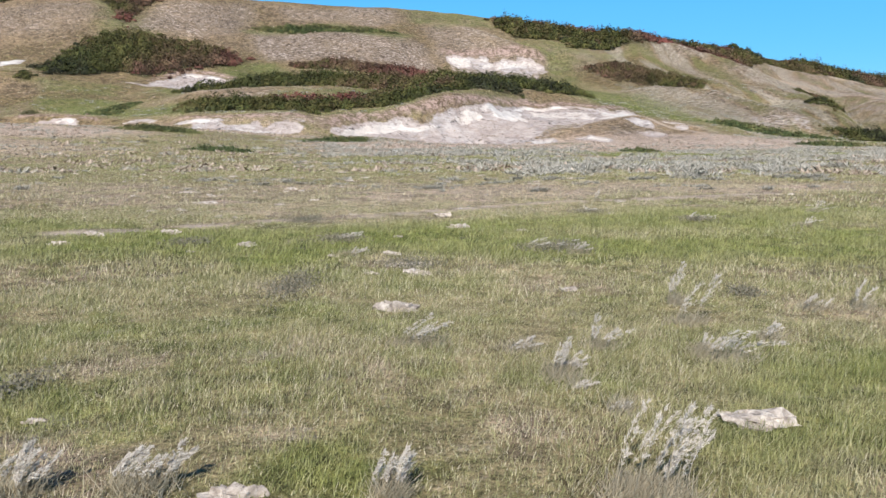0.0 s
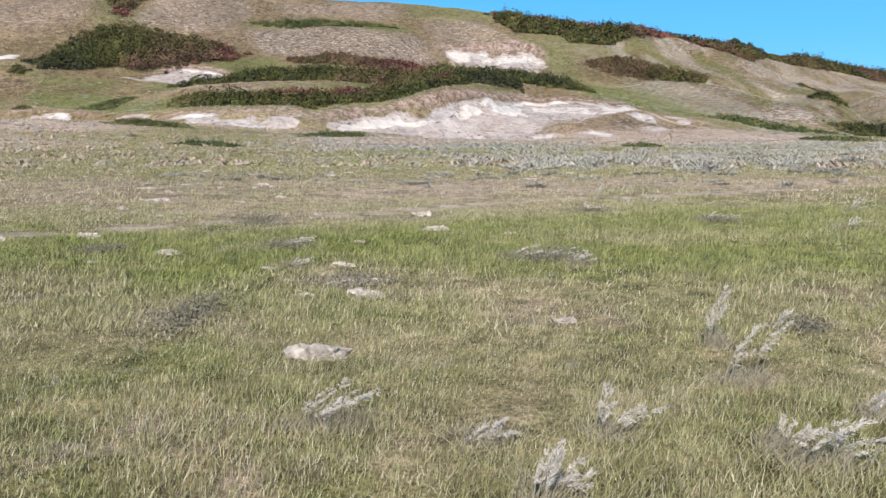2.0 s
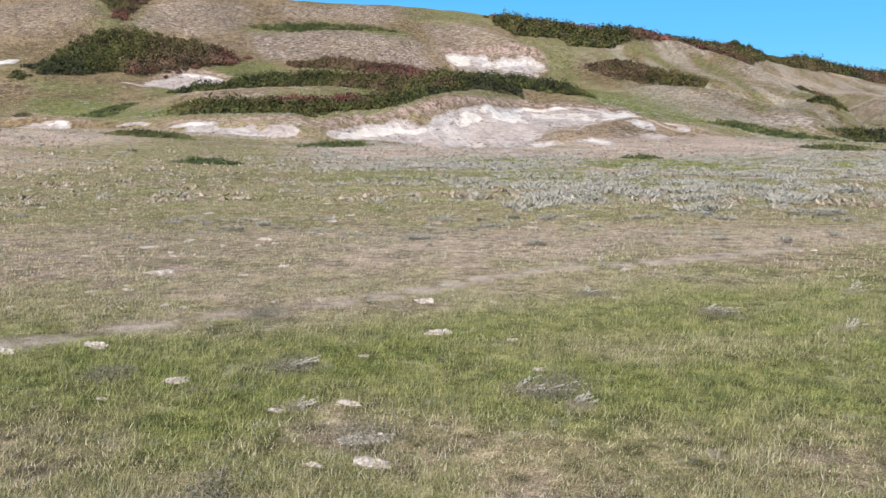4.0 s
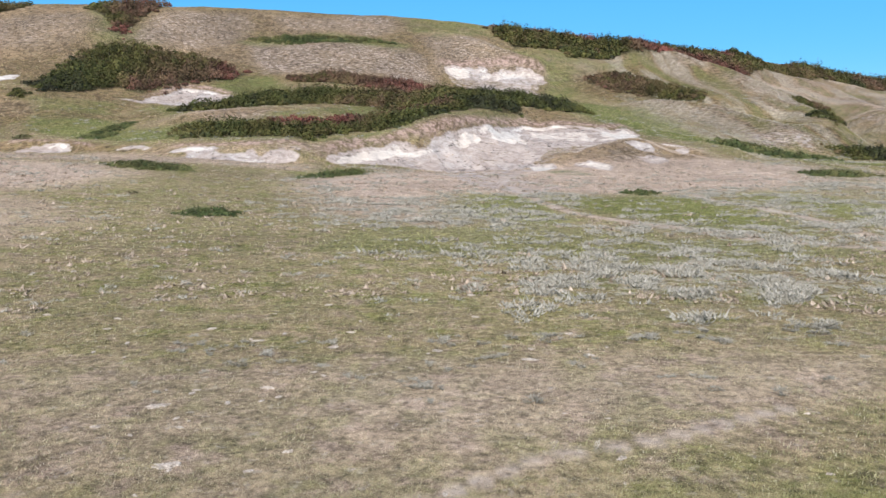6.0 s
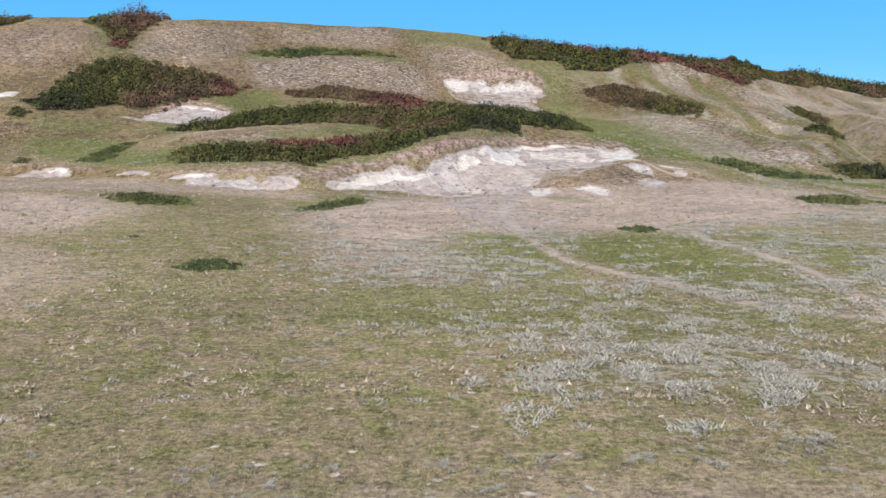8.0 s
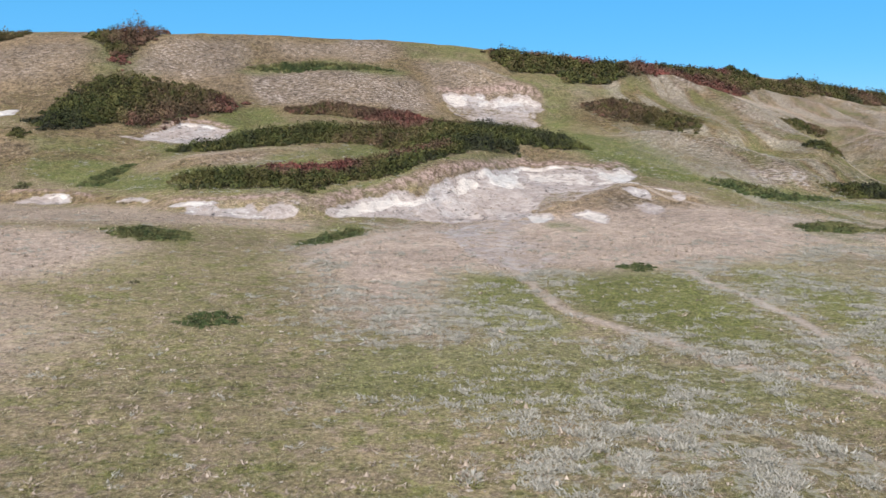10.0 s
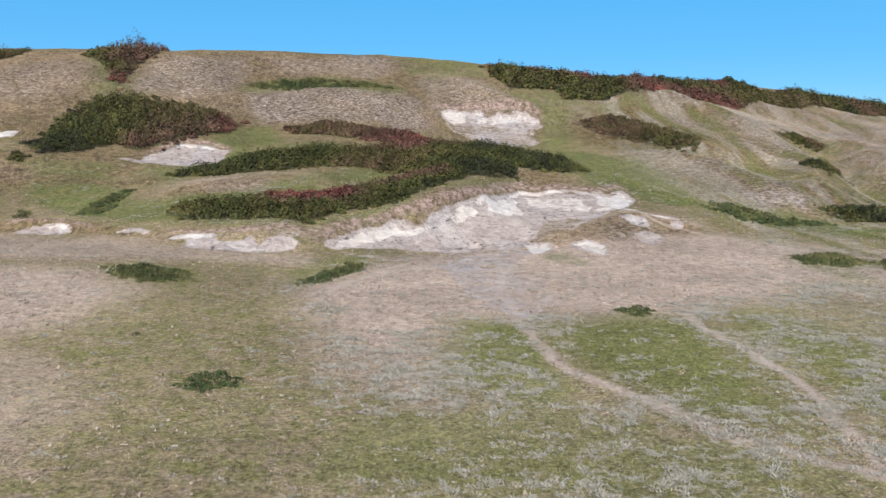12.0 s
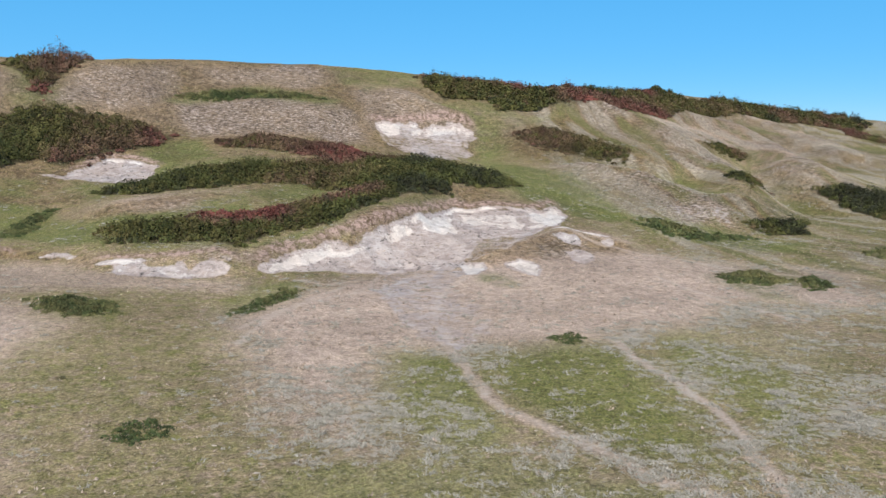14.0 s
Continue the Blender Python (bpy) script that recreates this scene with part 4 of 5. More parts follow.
# the lips of the clay banks: drop, line
LEDGES = {
    "main_lip": (0.6, [(-18.6, 127.0), (-17.5, 129.0), (-15.9, 132.2), (-11.8, 137.4), (-7.3, 141.0), (-1.4, 144.7), (0.2, 146.6), (2.6, 148.8), (6.8, 154.3), (12.5, 163.6), (17.1, 170.6), (26.7, 171.7), (32.6, 171.5), (40.0, 175.2), (41.2, 169.0)]),
    "low_lip": (0.45, [(-42.0, 128.3), (-37.7, 127.3), (-32.9, 127.2), (-29.3, 127.1), (-24.6, 130.0), (-21.1, 127.7)]),
    "side_lip": (0.45, [(-74.3, 139.9), (-70.9, 140.9), (-63.8, 139.2), (-58.0, 136.8)]),
    "upper_lip": (0.75, [(-0.8, 263.7), (11.9, 266.7), (23.0, 267.9), (33.0, 266.4)]),
    "hollow_lip": (0.6, [(-70.9, 197.0), (-65.2, 209.2), (-59.8, 210.3), (-52.1, 208.1)]),
    "knoll_lip": (0.6, [(32.8, 152.4), (39.8, 153.0), (44.7, 149.6)]),
}
# low grey-green herb patches: x, y, half width, half depth
HERBS = [
    (-1.42, 7.55, 0.2, 0.66),
    (-2.4, 4.39, 0.1, 0.21),
    (1.55, 10.28, 0.26, 0.48),
    (-2.34, 13.76, 0.29, 0.44),
    (2.75, 15.14, 0.28, 0.29),
    (4.33, 13.71, 0.25, 0.29),
    (-1.42, 10.99, 0.29, 0.35),
    (1.27, 10.05, 0.32, 0.32),
    (-3.39, 10.74, 0.25, 0.33),
    (-0.36, 8.85, 0.29, 0.33),
    (2.74, 7.2, 0.13, 0.23),
]
RIDGE_TREE = (147.7, 422.2)


# ---- the lie of the land ----
def hash2(ix, iy, seed):
    n = (ix * 374761393 + iy * 668265263 + seed * 974634721) & 0xFFFFFFFF
    n = ((n ^ (n >> 13)) * 1274126177) & 0xFFFFFFFF
    return ((n ^ (n >> 16)) & 0xFFFF) / 65535.0


def value_noise(x, y, seed=0):
    """Smooth noise from -1 to 1, one cell a metre."""
    x, y = np.asarray(x, float), np.asarray(y, float)
    ix, iy = np.floor(x).astype(np.int64), np.floor(y).astype(np.int64)
    fx, fy = x - ix, y - iy
    fx, fy = fx * fx * (3 - 2 * fx), fy * fy * (3 - 2 * fy)
    a, b = hash2(ix, iy, seed), hash2(ix + 1, iy, seed)
    c, d = hash2(ix, iy + 1, seed), hash2(ix + 1, iy + 1, seed)
    return 2 * (a + (b - a) * fx + (c - a) * fy + (a - b - c + d) * fx * fy) - 1


def fbm(x, y, octaves=4, seed=0):
    total, size = 0.0, 1.0
    for k in range(octaves):
        total = total + size * value_noise(x * 2 ** k, y * 2 ** k, seed + 17 * k)
        size *= 0.5
    return total / 1.6


def smooth(a, b, v):
    t = np.clip((v - a) / (b - a), 0, 1)
    return t * t * (3 - 2 * t)


def pchip(xk, yk, x):
    """A curve through the knots that never overshoots them."""
    h, d = np.diff(xk), np.diff(yk) / np.diff(xk)
    m = np.zeros(len(xk))
    w1, w2 = 2 * h[1:] + h[:-1], h[1:] + 2 * h[:-1]
    with np.errstate(divide="ignore", invalid="ignore"):
        inner = (w1 + w2) / (w1 / d[:-1] + w2 / d[1:])
    m[1:-1] = np.where(d[:-1] * d[1:] > 0, inner, 0)
    m[0], m[-1] = d[0], d[-1]
    i = np.clip(np.searchsorted(xk, x) - 1, 0, len(h) - 1)
    t = (x - xk[i]) / h[i]
    return (yk[i] * (1 + 2 * t) * (1 - t) ** 2 + m[i] * h[i] * t * (1 - t) ** 2
            + yk[i + 1] * t * t * (3 - 2 * t) + m[i + 1] * h[i] * t * t * (t - 1))


FRONT = np.radians(np.arange(-43, 48.01, 0.19))
BACK = np.radians(np.arange(52, 313, 5.0))
THETA = np.concatenate([FRONT, BACK])
RADII = np.concatenate([0.4 * 1.04 ** np.arange(87), np.arange(12.1, 40, 0.5), np.arange(40, 92, 0.8), np.arange(92, 120, 0.9), np.arange(120, 178, 0.5), np.arange(178, 330, 0.9), 330 * 1.018 ** np.arange(34),
                        610 * 1.17 ** np.arange(13)])


def base_heights():
    """Heights over the polar grid, from the landform lines that run across the valley side."""
    lines = [np.array(line, float) for line in LANDFORM.values()]
    across, r_at, z_at = FRONT, [], []
    for line in lines:
        th, r, z = np.arctan2(line[:, 0], line[:, 1]), np.hypot(line[:, 0], line[:, 1]), line[:, 2]
        at = np.clip(across, th[0], th[-1])
        r_at.append(pchip(th, r, at))
        z_at.append(pchip(th, z, at))
    r_at, z_at = np.array(r_at), np.array(z_at)
    out = np.zeros((len(THETA), len(RADII)))
    for i in range(len(FRONT)):
        rk = np.maximum.accumulate(np.concatenate([[0, 30], r_at[:, i] + 0.01 * np.arange(len(lines)), [r_at[-1, i] * 1.5, 6000]]))
        zk = np.concatenate([[-0.05, 0.0], z_at[:, i], [z_at[-1, i] - 6, 20]])
        out[i] = pchip(rk, zk, RADII)
    # the hill sinks into the plain beside and behind
    n = len(FRONT)
    turn = np.degrees(THETA[n:])
    for j, deg in enumerate(turn):
        w_right, w_left = smooth(125, 50, deg), smooth(235, 312, deg)
        out[n + j] = out[n - 1] * w_right + out[0] * w_left
    return out


def inside(poly, x, y, warp=0.0, seed=3):
    """Signed distance to a closed outline, in metres, positive inside; far points get -99."""
    poly = np.array(poly, float)
    out = np.full(x.shape, -99.0)
    lo, hi = poly.min(0) - 14, poly.max(0) + 14
    near = (x > lo[0]) & (x < hi[0]) & (y > lo[1]) & (y < hi[1])
    px, py = x[near], y[near]
    if not len(px):
        return out
    if warp:
        px, py = px + warp * fbm(px / (warp * 4), py / (warp * 4), 3, seed), py + 1.6 * warp * fbm(px / (warp * 4), py / (warp * 4), 3, seed + 5)
    best, odd = np.full(px.shape, 1e9), np.zeros(px.shape, bool)
    for (ax, ay), (bx, by) in zip(poly, np.roll(poly, -1, 0)):
        dx, dy = bx - ax, by - ay
        t = np.clip(((px - ax) * dx + (py - ay) * dy) / (dx * dx + dy * dy + 1e-9), 0, 1)
        best = np.minimum(best, np.hypot(px - ax - t * dx, py - ay - t * dy))
        odd ^= ((ay > py) != (by > py)) & (px < (bx - ax) * (py - ay) / (by - ay + 1e-12) + ax)
    out[near] = np.where(odd, best, -best)
    return out


def trail(line, x, y):
    """Distance to an open line on the plan."""
    line, best = np.array(line, float), np.full(x.shape, 1e9)
    for (ax, ay), (bx, by) in zip(line[:-1], line[1:]):
        dx, dy = bx - ax, by - ay
        t = np.clip(((x - ax) * dx + (y - ay) * dy) / (dx * dx + dy * dy), 0, 1)
        best = np.minimum(best, np.hypot(x - ax - t * dx, y - ay - t * dy))
    return best


def lip_edge(line, x, y):
    """Distance behind a bank's lip (minus: before it), in metres, and how far along its middle the place lies."""
    line = np.array(line, float)
    lean = np.gradient(line[:, 1], line[:, 0])
    edge = y - np.interp(x, line[:, 0], line[:, 1])
    edge = edge / np.sqrt(1 + np.interp(x, line[:, 0], lean) ** 2) + 0.5 * fbm(x / 7, x / 13, 2, 44)
    along = smooth(line[0, 0] - 2, line[0, 0] + 2, x) * smooth(line[-1, 0] + 2, line[-1, 0] - 2, x)
    return edge, along

# ---- ground ----
def from_arrays(name, verts, faces, material, parent=None, attributes=()):
    """One mesh object from arrays: verts (n, 3), faces (m, k)."""
    mesh = bpy.data.meshes.new(name)
    verts, faces = np.asarray(verts, np.float32), np.asarray(faces, np.int32)
    k = faces.shape[1]
    mesh.vertices.add(len(verts))
    mesh.vertices.foreach_set("co", verts.ravel())
    mesh.loops.add(faces.size)
    mesh.loops.foreach_set("vertex_index", faces.ravel())
    mesh.polygons.add(len(faces))
    mesh.polygons.foreach_set("loop_start", np.arange(0, faces.size, k, dtype=np.int32))
    mesh.polygons.foreach_set("loop_total", np.full(len(faces), k, np.int32))
    mesh.update(calc_edges=True)
    for key, values in attributes:
        values = np.asarray(values, np.float32)
        if values.ndim == 2:
            a = mesh.attributes.new(key, "FLOAT_COLOR", "POINT")
            a.data.foreach_set("color", np.column_stack([values, np.ones(len(values), np.float32)]).astype(np.float32).ravel())
        else:
            a = mesh.attributes.new(key, "FLOAT", "POINT")
            a.data.foreach_set("value", values)
    mesh.materials.append(material)
    ob = new(name, mesh)
    if parent:
        ob.parent = parent
    return ob


def zones(x, y):
    """Clay, dryness and lushness at places on the plan."""
    out = []
    for table, soft, warp in ((CLAY, 1.0, 0.9), (DRY, 6.0, 2.5), (LUSH, 3.0, 2.5)):
        w = np.zeros(x.shape)
        for strength, outline in table.values():
            span = np.ptp(np.array(outline), axis=0).min()
            s = min(soft, 0.2 * span)
            w = np.maximum(w, strength * smooth(-s, s, inside(outline, x, y, min(warp, 0.15 * span))))
        out.append(w)
    clay, dry, lush = out
    # fresh white faces under the lips of the banks
    for drop, line in LEDGES.values():
        edge, along = lip_edge(line, x, y)
        face = along * smooth(0.6, -0.3, edge) * smooth(-3.4 * drop, -1.6 * drop, edge + 0.7 * fbm(x / 4, y / 4, 2, 46))
        clay = np.maximum(clay, face * np.clip((0.62 if drop > 0.55 else 0.54) + 0.8 * fbm(x / 4, y / 7, 3, 48), 0, 0.95))
    for half, line in TRAILS.values():
        d = trail(line, x + 0.8 * half * fbm(x / 2.5, y / 2.5, 2, 9), y + 0.8 * half * fbm(x / 2.5 + 9, y / 2.5, 2, 4))
        on = smooth(1.5 * half, 0.5 * half, d) * np.clip(0.85 + 0.4 * fbm(x / 1.5, y / 1.5, 2, 31), 0, 1)
        fringe = (0.6 if half > 0.4 else 0.0) * smooth(2.1 * half, 1.1 * half, d + 1.2 * half * fbm(x / 3, y / 3, 3, 35))
        dry, lush = np.maximum(dry, np.maximum(0.8 * on, fringe)), lush * (1 - np.maximum(on, fringe))
    for high, half, line in SPURS.values():
        d = trail(line, x + 3 * fbm(x / 15, y / 15, 2, 33), y)
        on = np.exp(-(d / half) ** 2) * np.clip(0.6 + 0.8 * fbm(x / 9, y / 9, 3, 37), 0, 1)
        if high > 0:
            dry, clay = np.maximum(dry, 0.75 * on), np.maximum(clay, 0.30 * on)
        else:
            lush, dry = np.maximum(lush, 0.8 * on), dry * (1 - 0.7 * on)
    return np.stack([clay, dry, lush * (1 - 0.8 * np.clip(clay, 0, 1))], -1)


def trodden(x, y):
    """The bare dusty tread of the cattle trails."""
    w = np.zeros(x.shape)
    for half, line in TRAILS.values():
        d = trail(line, x + 1.5 * half * fbm(x / 2.5, y / 2.5, 3, 9), y + 1.5 * half * fbm(x / 2.5 + 9, y / 2.5, 3, 4))
        w = np.maximum(w, smooth(1.25 * half, 0.5 * half, d) * np.clip(0.9 + 0.4 * fbm(x / 4, y / 4, 3, 31), 0.25, 1))
    return w


def stony(x, y):
    w = np.zeros(x.shape)
    for strength, outline in STONY.values():
        w = np.maximum(w, strength * smooth(-3, 4, inside(outline, x, y, 2.0, 13)))
    for high, half, line in SPURS.values():
        if high > 1.5:
            on = np.exp(-(trail(line, x + 3 * fbm(x / 15, y / 15, 2, 33), y) / (1.2 * half)) ** 2)
            w = np.maximum(w, on * np.clip(0.35 + 1.3 * fbm(x / 11, y / 7, 3, 47), 0, 0.85))
    return w


def streaks(x, y):
    """Long streaks down the fall of the eastern spurs: 0 green, 1 pale."""
    (ax, ay), (bx, by) = SPURS["east_crest"][2][1], SPURS["east_crest"][2][4]
    far = math.hypot(bx - ax, by - ay)
    u, v = (bx - ax) / far, (by - ay) / far
    wx, wy = x + 5 * fbm(x / 25, y / 25, 2, 91), y + 5 * fbm(x / 25, y / 25, 2, 92)
    along, side = wx * u + wy * v, wx * v - wy * u
    f = 0.5 + 0.85 * fbm(side / 4.5, along / 30, 5, 95)
    for high, half, line in SPURS.values():
        f = f + 0.05 * np.sign(high) * np.exp(-(trail(line, x, y) / half) ** 2)
    on = smooth(40, 70, x) * smooth(116, 135, y)
    return 0.5 + (np.clip(f, 0, 1) - 0.5) * on


def sage_cover(x, y):
    """How thickly silvery sage covers the ground."""
    field = fbm(x / 6, y / 6, 3, 81)
    zone = zones(x, y)
    border = np.interp(y, [20, 27, 31, 38, 47, 53, 59, 75, 110], [40, 14, 10, 8.4, 6.6, 2.7, -3, -9, -12])
    east = smooth(-11, 5, x - border + 4 * fbm(x / 5, y / 5, 3, 85))
    bench = smooth(116, 130, y) * smooth(215, 170, y) * zone[..., 2]
    near = smooth(20, 27, y) * smooth(132, 104, y)
    cover = near * np.clip((0.012 + 0.88 * east * np.clip(0.64 + 1.25 * field, 0, 1) + 0.10 * zone[..., 1]) * (1 - 0.45 * zone[..., 2]), 0, 1)
    cover = cover * (1 - 0.8 * smooth(0, 6, inside(DRY["fan"][1], x, y, 2.0)))
    cover = cover * (1 - 0.75 * smooth(0, 3, inside(LUSH["meadow_oval"][1], x, y, 2.0)))
    hill = smooth(118, 140, y) * smooth(42, 60, x) * smooth(330, 240, y)
    cover = np.maximum(cover, 0.45 * bench * np.clip(0.4 + 1.2 * field, 0, 1))
    return np.maximum(cover, 0.5 * hill * np.clip(0.15 + 1.0 * field + 0.4 * zone[..., 1] - 0.5 * zone[..., 2], 0, 1))


def lips(x, y):
    """The strip of broken turf along the top of each clay bank."""
    w = np.zeros(x.shape)
    for drop, line in LEDGES.values():
        edge, along = lip_edge(line, x, y)
        edge = edge + 0.35 * fbm(x / 2, y / 2, 2, 45)
        w = np.maximum(w, along * smooth(0.0, 0.9, edge) * smooth(5.0 * drop, 2.2 * drop, edge + 0.8 * fbm(x / 3, y / 3, 2, 49)))
    return w


def thicket_floor(x, y):
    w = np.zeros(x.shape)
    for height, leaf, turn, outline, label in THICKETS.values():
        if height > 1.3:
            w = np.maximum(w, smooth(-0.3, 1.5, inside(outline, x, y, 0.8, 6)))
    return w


def build_heights():
    h = base_heights()
    x, y = np.outer(np.sin(THETA), RADII), np.outer(np.cos(THETA), RADII)
    zone = zones(x, y)
    r = np.broadcast_to(RADII, h.shape)
    hill = smooth(115, 190, r) * smooth(1.5, 9, h)
    h = h + 0.03 * fbm(x / 1.4, y / 1.4, 3, 1) * smooth(200, 20, r) * smooth(2, 12, r)
    h = h + 0.12 * fbm(x / 9, y / 9, 3, 2) * smooth(18, 45, r)
    h = h + hill * (0.55 * fbm(x / 16, y / 20, 4, 5))
    for high, half, line in SPURS.values():
        h = h + high * np.exp(-(trail(line, x + 3 * fbm(x / 15, y / 15, 2, 33), y) / half) ** 2)
    # gullies run down the eastern spurs
    east = hill * smooth(50, 100, x) * smooth(560, 330, r)
    h = h + east * 1.6 * (np.abs(fbm((x - 0.45 * y) / 26, (y + 0.45 * x) / 90, 3, 12)) - 0.35)
    for drop, line in LEDGES.values():
        edge, along = lip_edge(line, x, y)
        h = h + along * drop * np.tanh(edge / 1.5) * np.exp(-np.abs(edge) / 7)
    # rills and ledges of the clay banks
    clay = smooth(0.25, 0.8, zone[..., 0]) * smooth(112, 122, r)
    rill = np.abs(fbm((x + 0.2 * y) / 4.5, y / 14, 3, 21))
    h = h + clay * (0.95 * (rill - 0.3) + 0.25 * fbm(x / 1.8, y / 2.4, 3, 8))
    return h, x, y, zone


HEIGHTS, GRID_X, GRID_Y, GRID_ZONE = build_heights()


def ground_z(x, y):
    """Height of the ground at places before the viewer."""
    x, y = np.asarray(x, float), np.asarray(y, float)
    i = np.clip((np.arctan2(x, y) - FRONT[0]) / (FRONT[1] - FRONT[0]), 0, len(FRONT) - 1.001)
    r = np.hypot(x, y)
    j = np.clip(np.searchsorted(RADII, r) - 1, 0, len(RADII) - 2)
    g = np.clip((r - RADII[j]) / (RADII[j + 1] - RADII[j]), 0, 1)
    k = i.astype(int)
    f = i - k
    return ((HEIGHTS[k, j] * (1 - f) + HEIGHTS[k + 1, j] * f) * (1 - g)
            + (HEIGHTS[k, j + 1] * (1 - f) + HEIGHTS[k + 1, j + 1] * f) * g)


def build_ground():
    nt, nr = HEIGHTS.shape
    verts = np.stack([GRID_X, GRID_Y, HEIGHTS], -1).reshape(-1, 3)
    i, j = np.meshgrid(np.arange(nt), np.arange(nr - 1), indexing="ij")
    i, j, k = i.ravel(), j.ravel(), (i.ravel() + 1) % nt
    faces = np.stack([i * nr + j, i * nr + j + 1, k * nr + j + 1, k * nr + j], -1)[:, ::-1]
    steep = np.gradient(HEIGHTS, axis=1) / np.maximum(np.gradient(np.broadcast_to(RADII, HEIGHTS.shape), axis=1), 1e-6)
    slope = smooth(0.28, 0.5, steep) * smooth(150, 200, np.broadcast_to(RADII, HEIGHTS.shape))
    upland = smooth(0.05, 0.3, steep) * smooth(118, 150, np.broadcast_to(RADII, HEIGHTS.shape))
    # a small cap closes the middle of the sheet
    mid = len(verts)
    verts = np.vstack([verts, [[0, 0, HEIGHTS[:, 0].mean()]], [0.5 * verts[0] + [0, 0, 0.5 * HEIGHTS[:, 0].mean()]]])
    first = np.arange(0, nt - 1, 2)
    cap = np.stack([np.full(len(first), mid), ((first + 2) % nt) * nr, (first + 1) * nr, first * nr], -1)
    if nt % 2:
        cap = np.vstack([cap[:-1] if first[-1] + 2 > nt else cap, [[mid, mid + 1, 0, (nt - 1) * nr]]])
    faces = np.vstack([faces, cap])
    zone = np.vstack([GRID_ZONE.reshape(-1, 3), [[0, 0, 0]], [[0, 0, 0]]])
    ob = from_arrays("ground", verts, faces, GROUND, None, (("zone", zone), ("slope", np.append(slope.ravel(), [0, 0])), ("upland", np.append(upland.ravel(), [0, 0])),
        ("stony", np.append(stony(GRID_X, GRID_Y).ravel(), [0, 0])), ("thicket_floor", np.append(thicket_floor(GRID_X, GRID_Y).ravel(), [0, 0])),
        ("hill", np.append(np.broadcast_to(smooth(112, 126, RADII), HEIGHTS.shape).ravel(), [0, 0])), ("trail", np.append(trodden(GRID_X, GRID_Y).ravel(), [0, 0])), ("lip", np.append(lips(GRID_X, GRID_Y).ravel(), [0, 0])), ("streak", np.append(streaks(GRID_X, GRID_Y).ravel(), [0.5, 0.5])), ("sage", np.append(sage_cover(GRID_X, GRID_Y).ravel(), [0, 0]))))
    ob.data.polygons.foreach_set("use_smooth", np.ones(len(faces), bool))
    return tagged(ob, "dry green and straw prairie rising to clay-banked hills", "ground", kind="structure")


build_ground()
rng = np.random.default_rng(7)


def scatter(near, far, count, lean=0.0, half=0.66):
    """Places in a fan before the viewer, evenly spread over its ground."""
    r = np.sqrt(rng.uniform(near ** 2, far ** 2, count))
    th = rng.uniform(-half, half, count)
    return r * np.sin(th) + lean, r * np.cos(th)


def blades(x, y, tall, wide, bend=1.0, stray=0.6):
    """Curved two-piece blades of grass at the places: vertices, faces and the place of each vertex."""
    n = len(x)
    tall, wide = tall * rng.uniform(0.6, 1.4, n), wide * rng.uniform(0.7, 1.3, n)
    face, way = rng.uniform(0, math.tau, n), rng.normal(0.2, 1.3, n)
    out = tall * np.abs(rng.normal(bend, stray, n)) * 0.6
    z = ground_z(x, y) - 0.01
    sx, sy = np.cos(face) * wide / 2, np.sin(face) * wide / 2
    dx, dy = np.cos(way) * out, np.sin(way) * out
    p = np.empty((n, 5, 3))
    p[:, 0] = np.stack([x - sx, y - sy, z], -1)
    p[:, 1] = np.stack([x + sx, y + sy, z], -1)
    p[:, 2] = np.stack([x + sx * 0.7 + dx * 0.35, y + sy * 0.7 + dy * 0.35, z + tall * 0.6], -1)
    p[:, 3] = np.stack([x - sx * 0.7 + dx * 0.35, y - sy * 0.7 + dy * 0.35, z + tall * 0.6], -1)
    p[:, 4] = np.stack([x + dx, y + dy, z + tall * 0.95], -1)
    at = np.arange(n)[:, None] * 5
    faces = np.concatenate([at + [0, 1, 2], at + [0, 2, 3], at + [3, 2, 4]], 1).reshape(-1, 3)
    return p.reshape(-1, 3), faces


def spears(x, y, tall, wide):
    """Slim one-piece blades at the places."""
    n = len(x)
    tall, wide = tall * rng.uniform(0.5, 1.5, n), wide * rng.uniform(0.7, 1.3, n)
    face, way = rng.uniform(0, math.tau, n), rng.normal(0.2, 1.6, n)
    out = tall * np.abs(rng.normal(0.55, 0.45, n))
    z = ground_z(x, y) - 0.008
    sx, sy = np.cos(face) * wide / 2, np.sin(face) * wide / 2
    p = np.stack([np.stack([x - sx, y - sy, z], -1), np.stack([x + sx, y + sy, z], -1),
                  np.stack([x + np.cos(way) * out, y + np.sin(way) * out, z + tall], -1)], 1)
    return p.reshape(-1, 3), np.arange(3 * n).reshape(-1, 3)


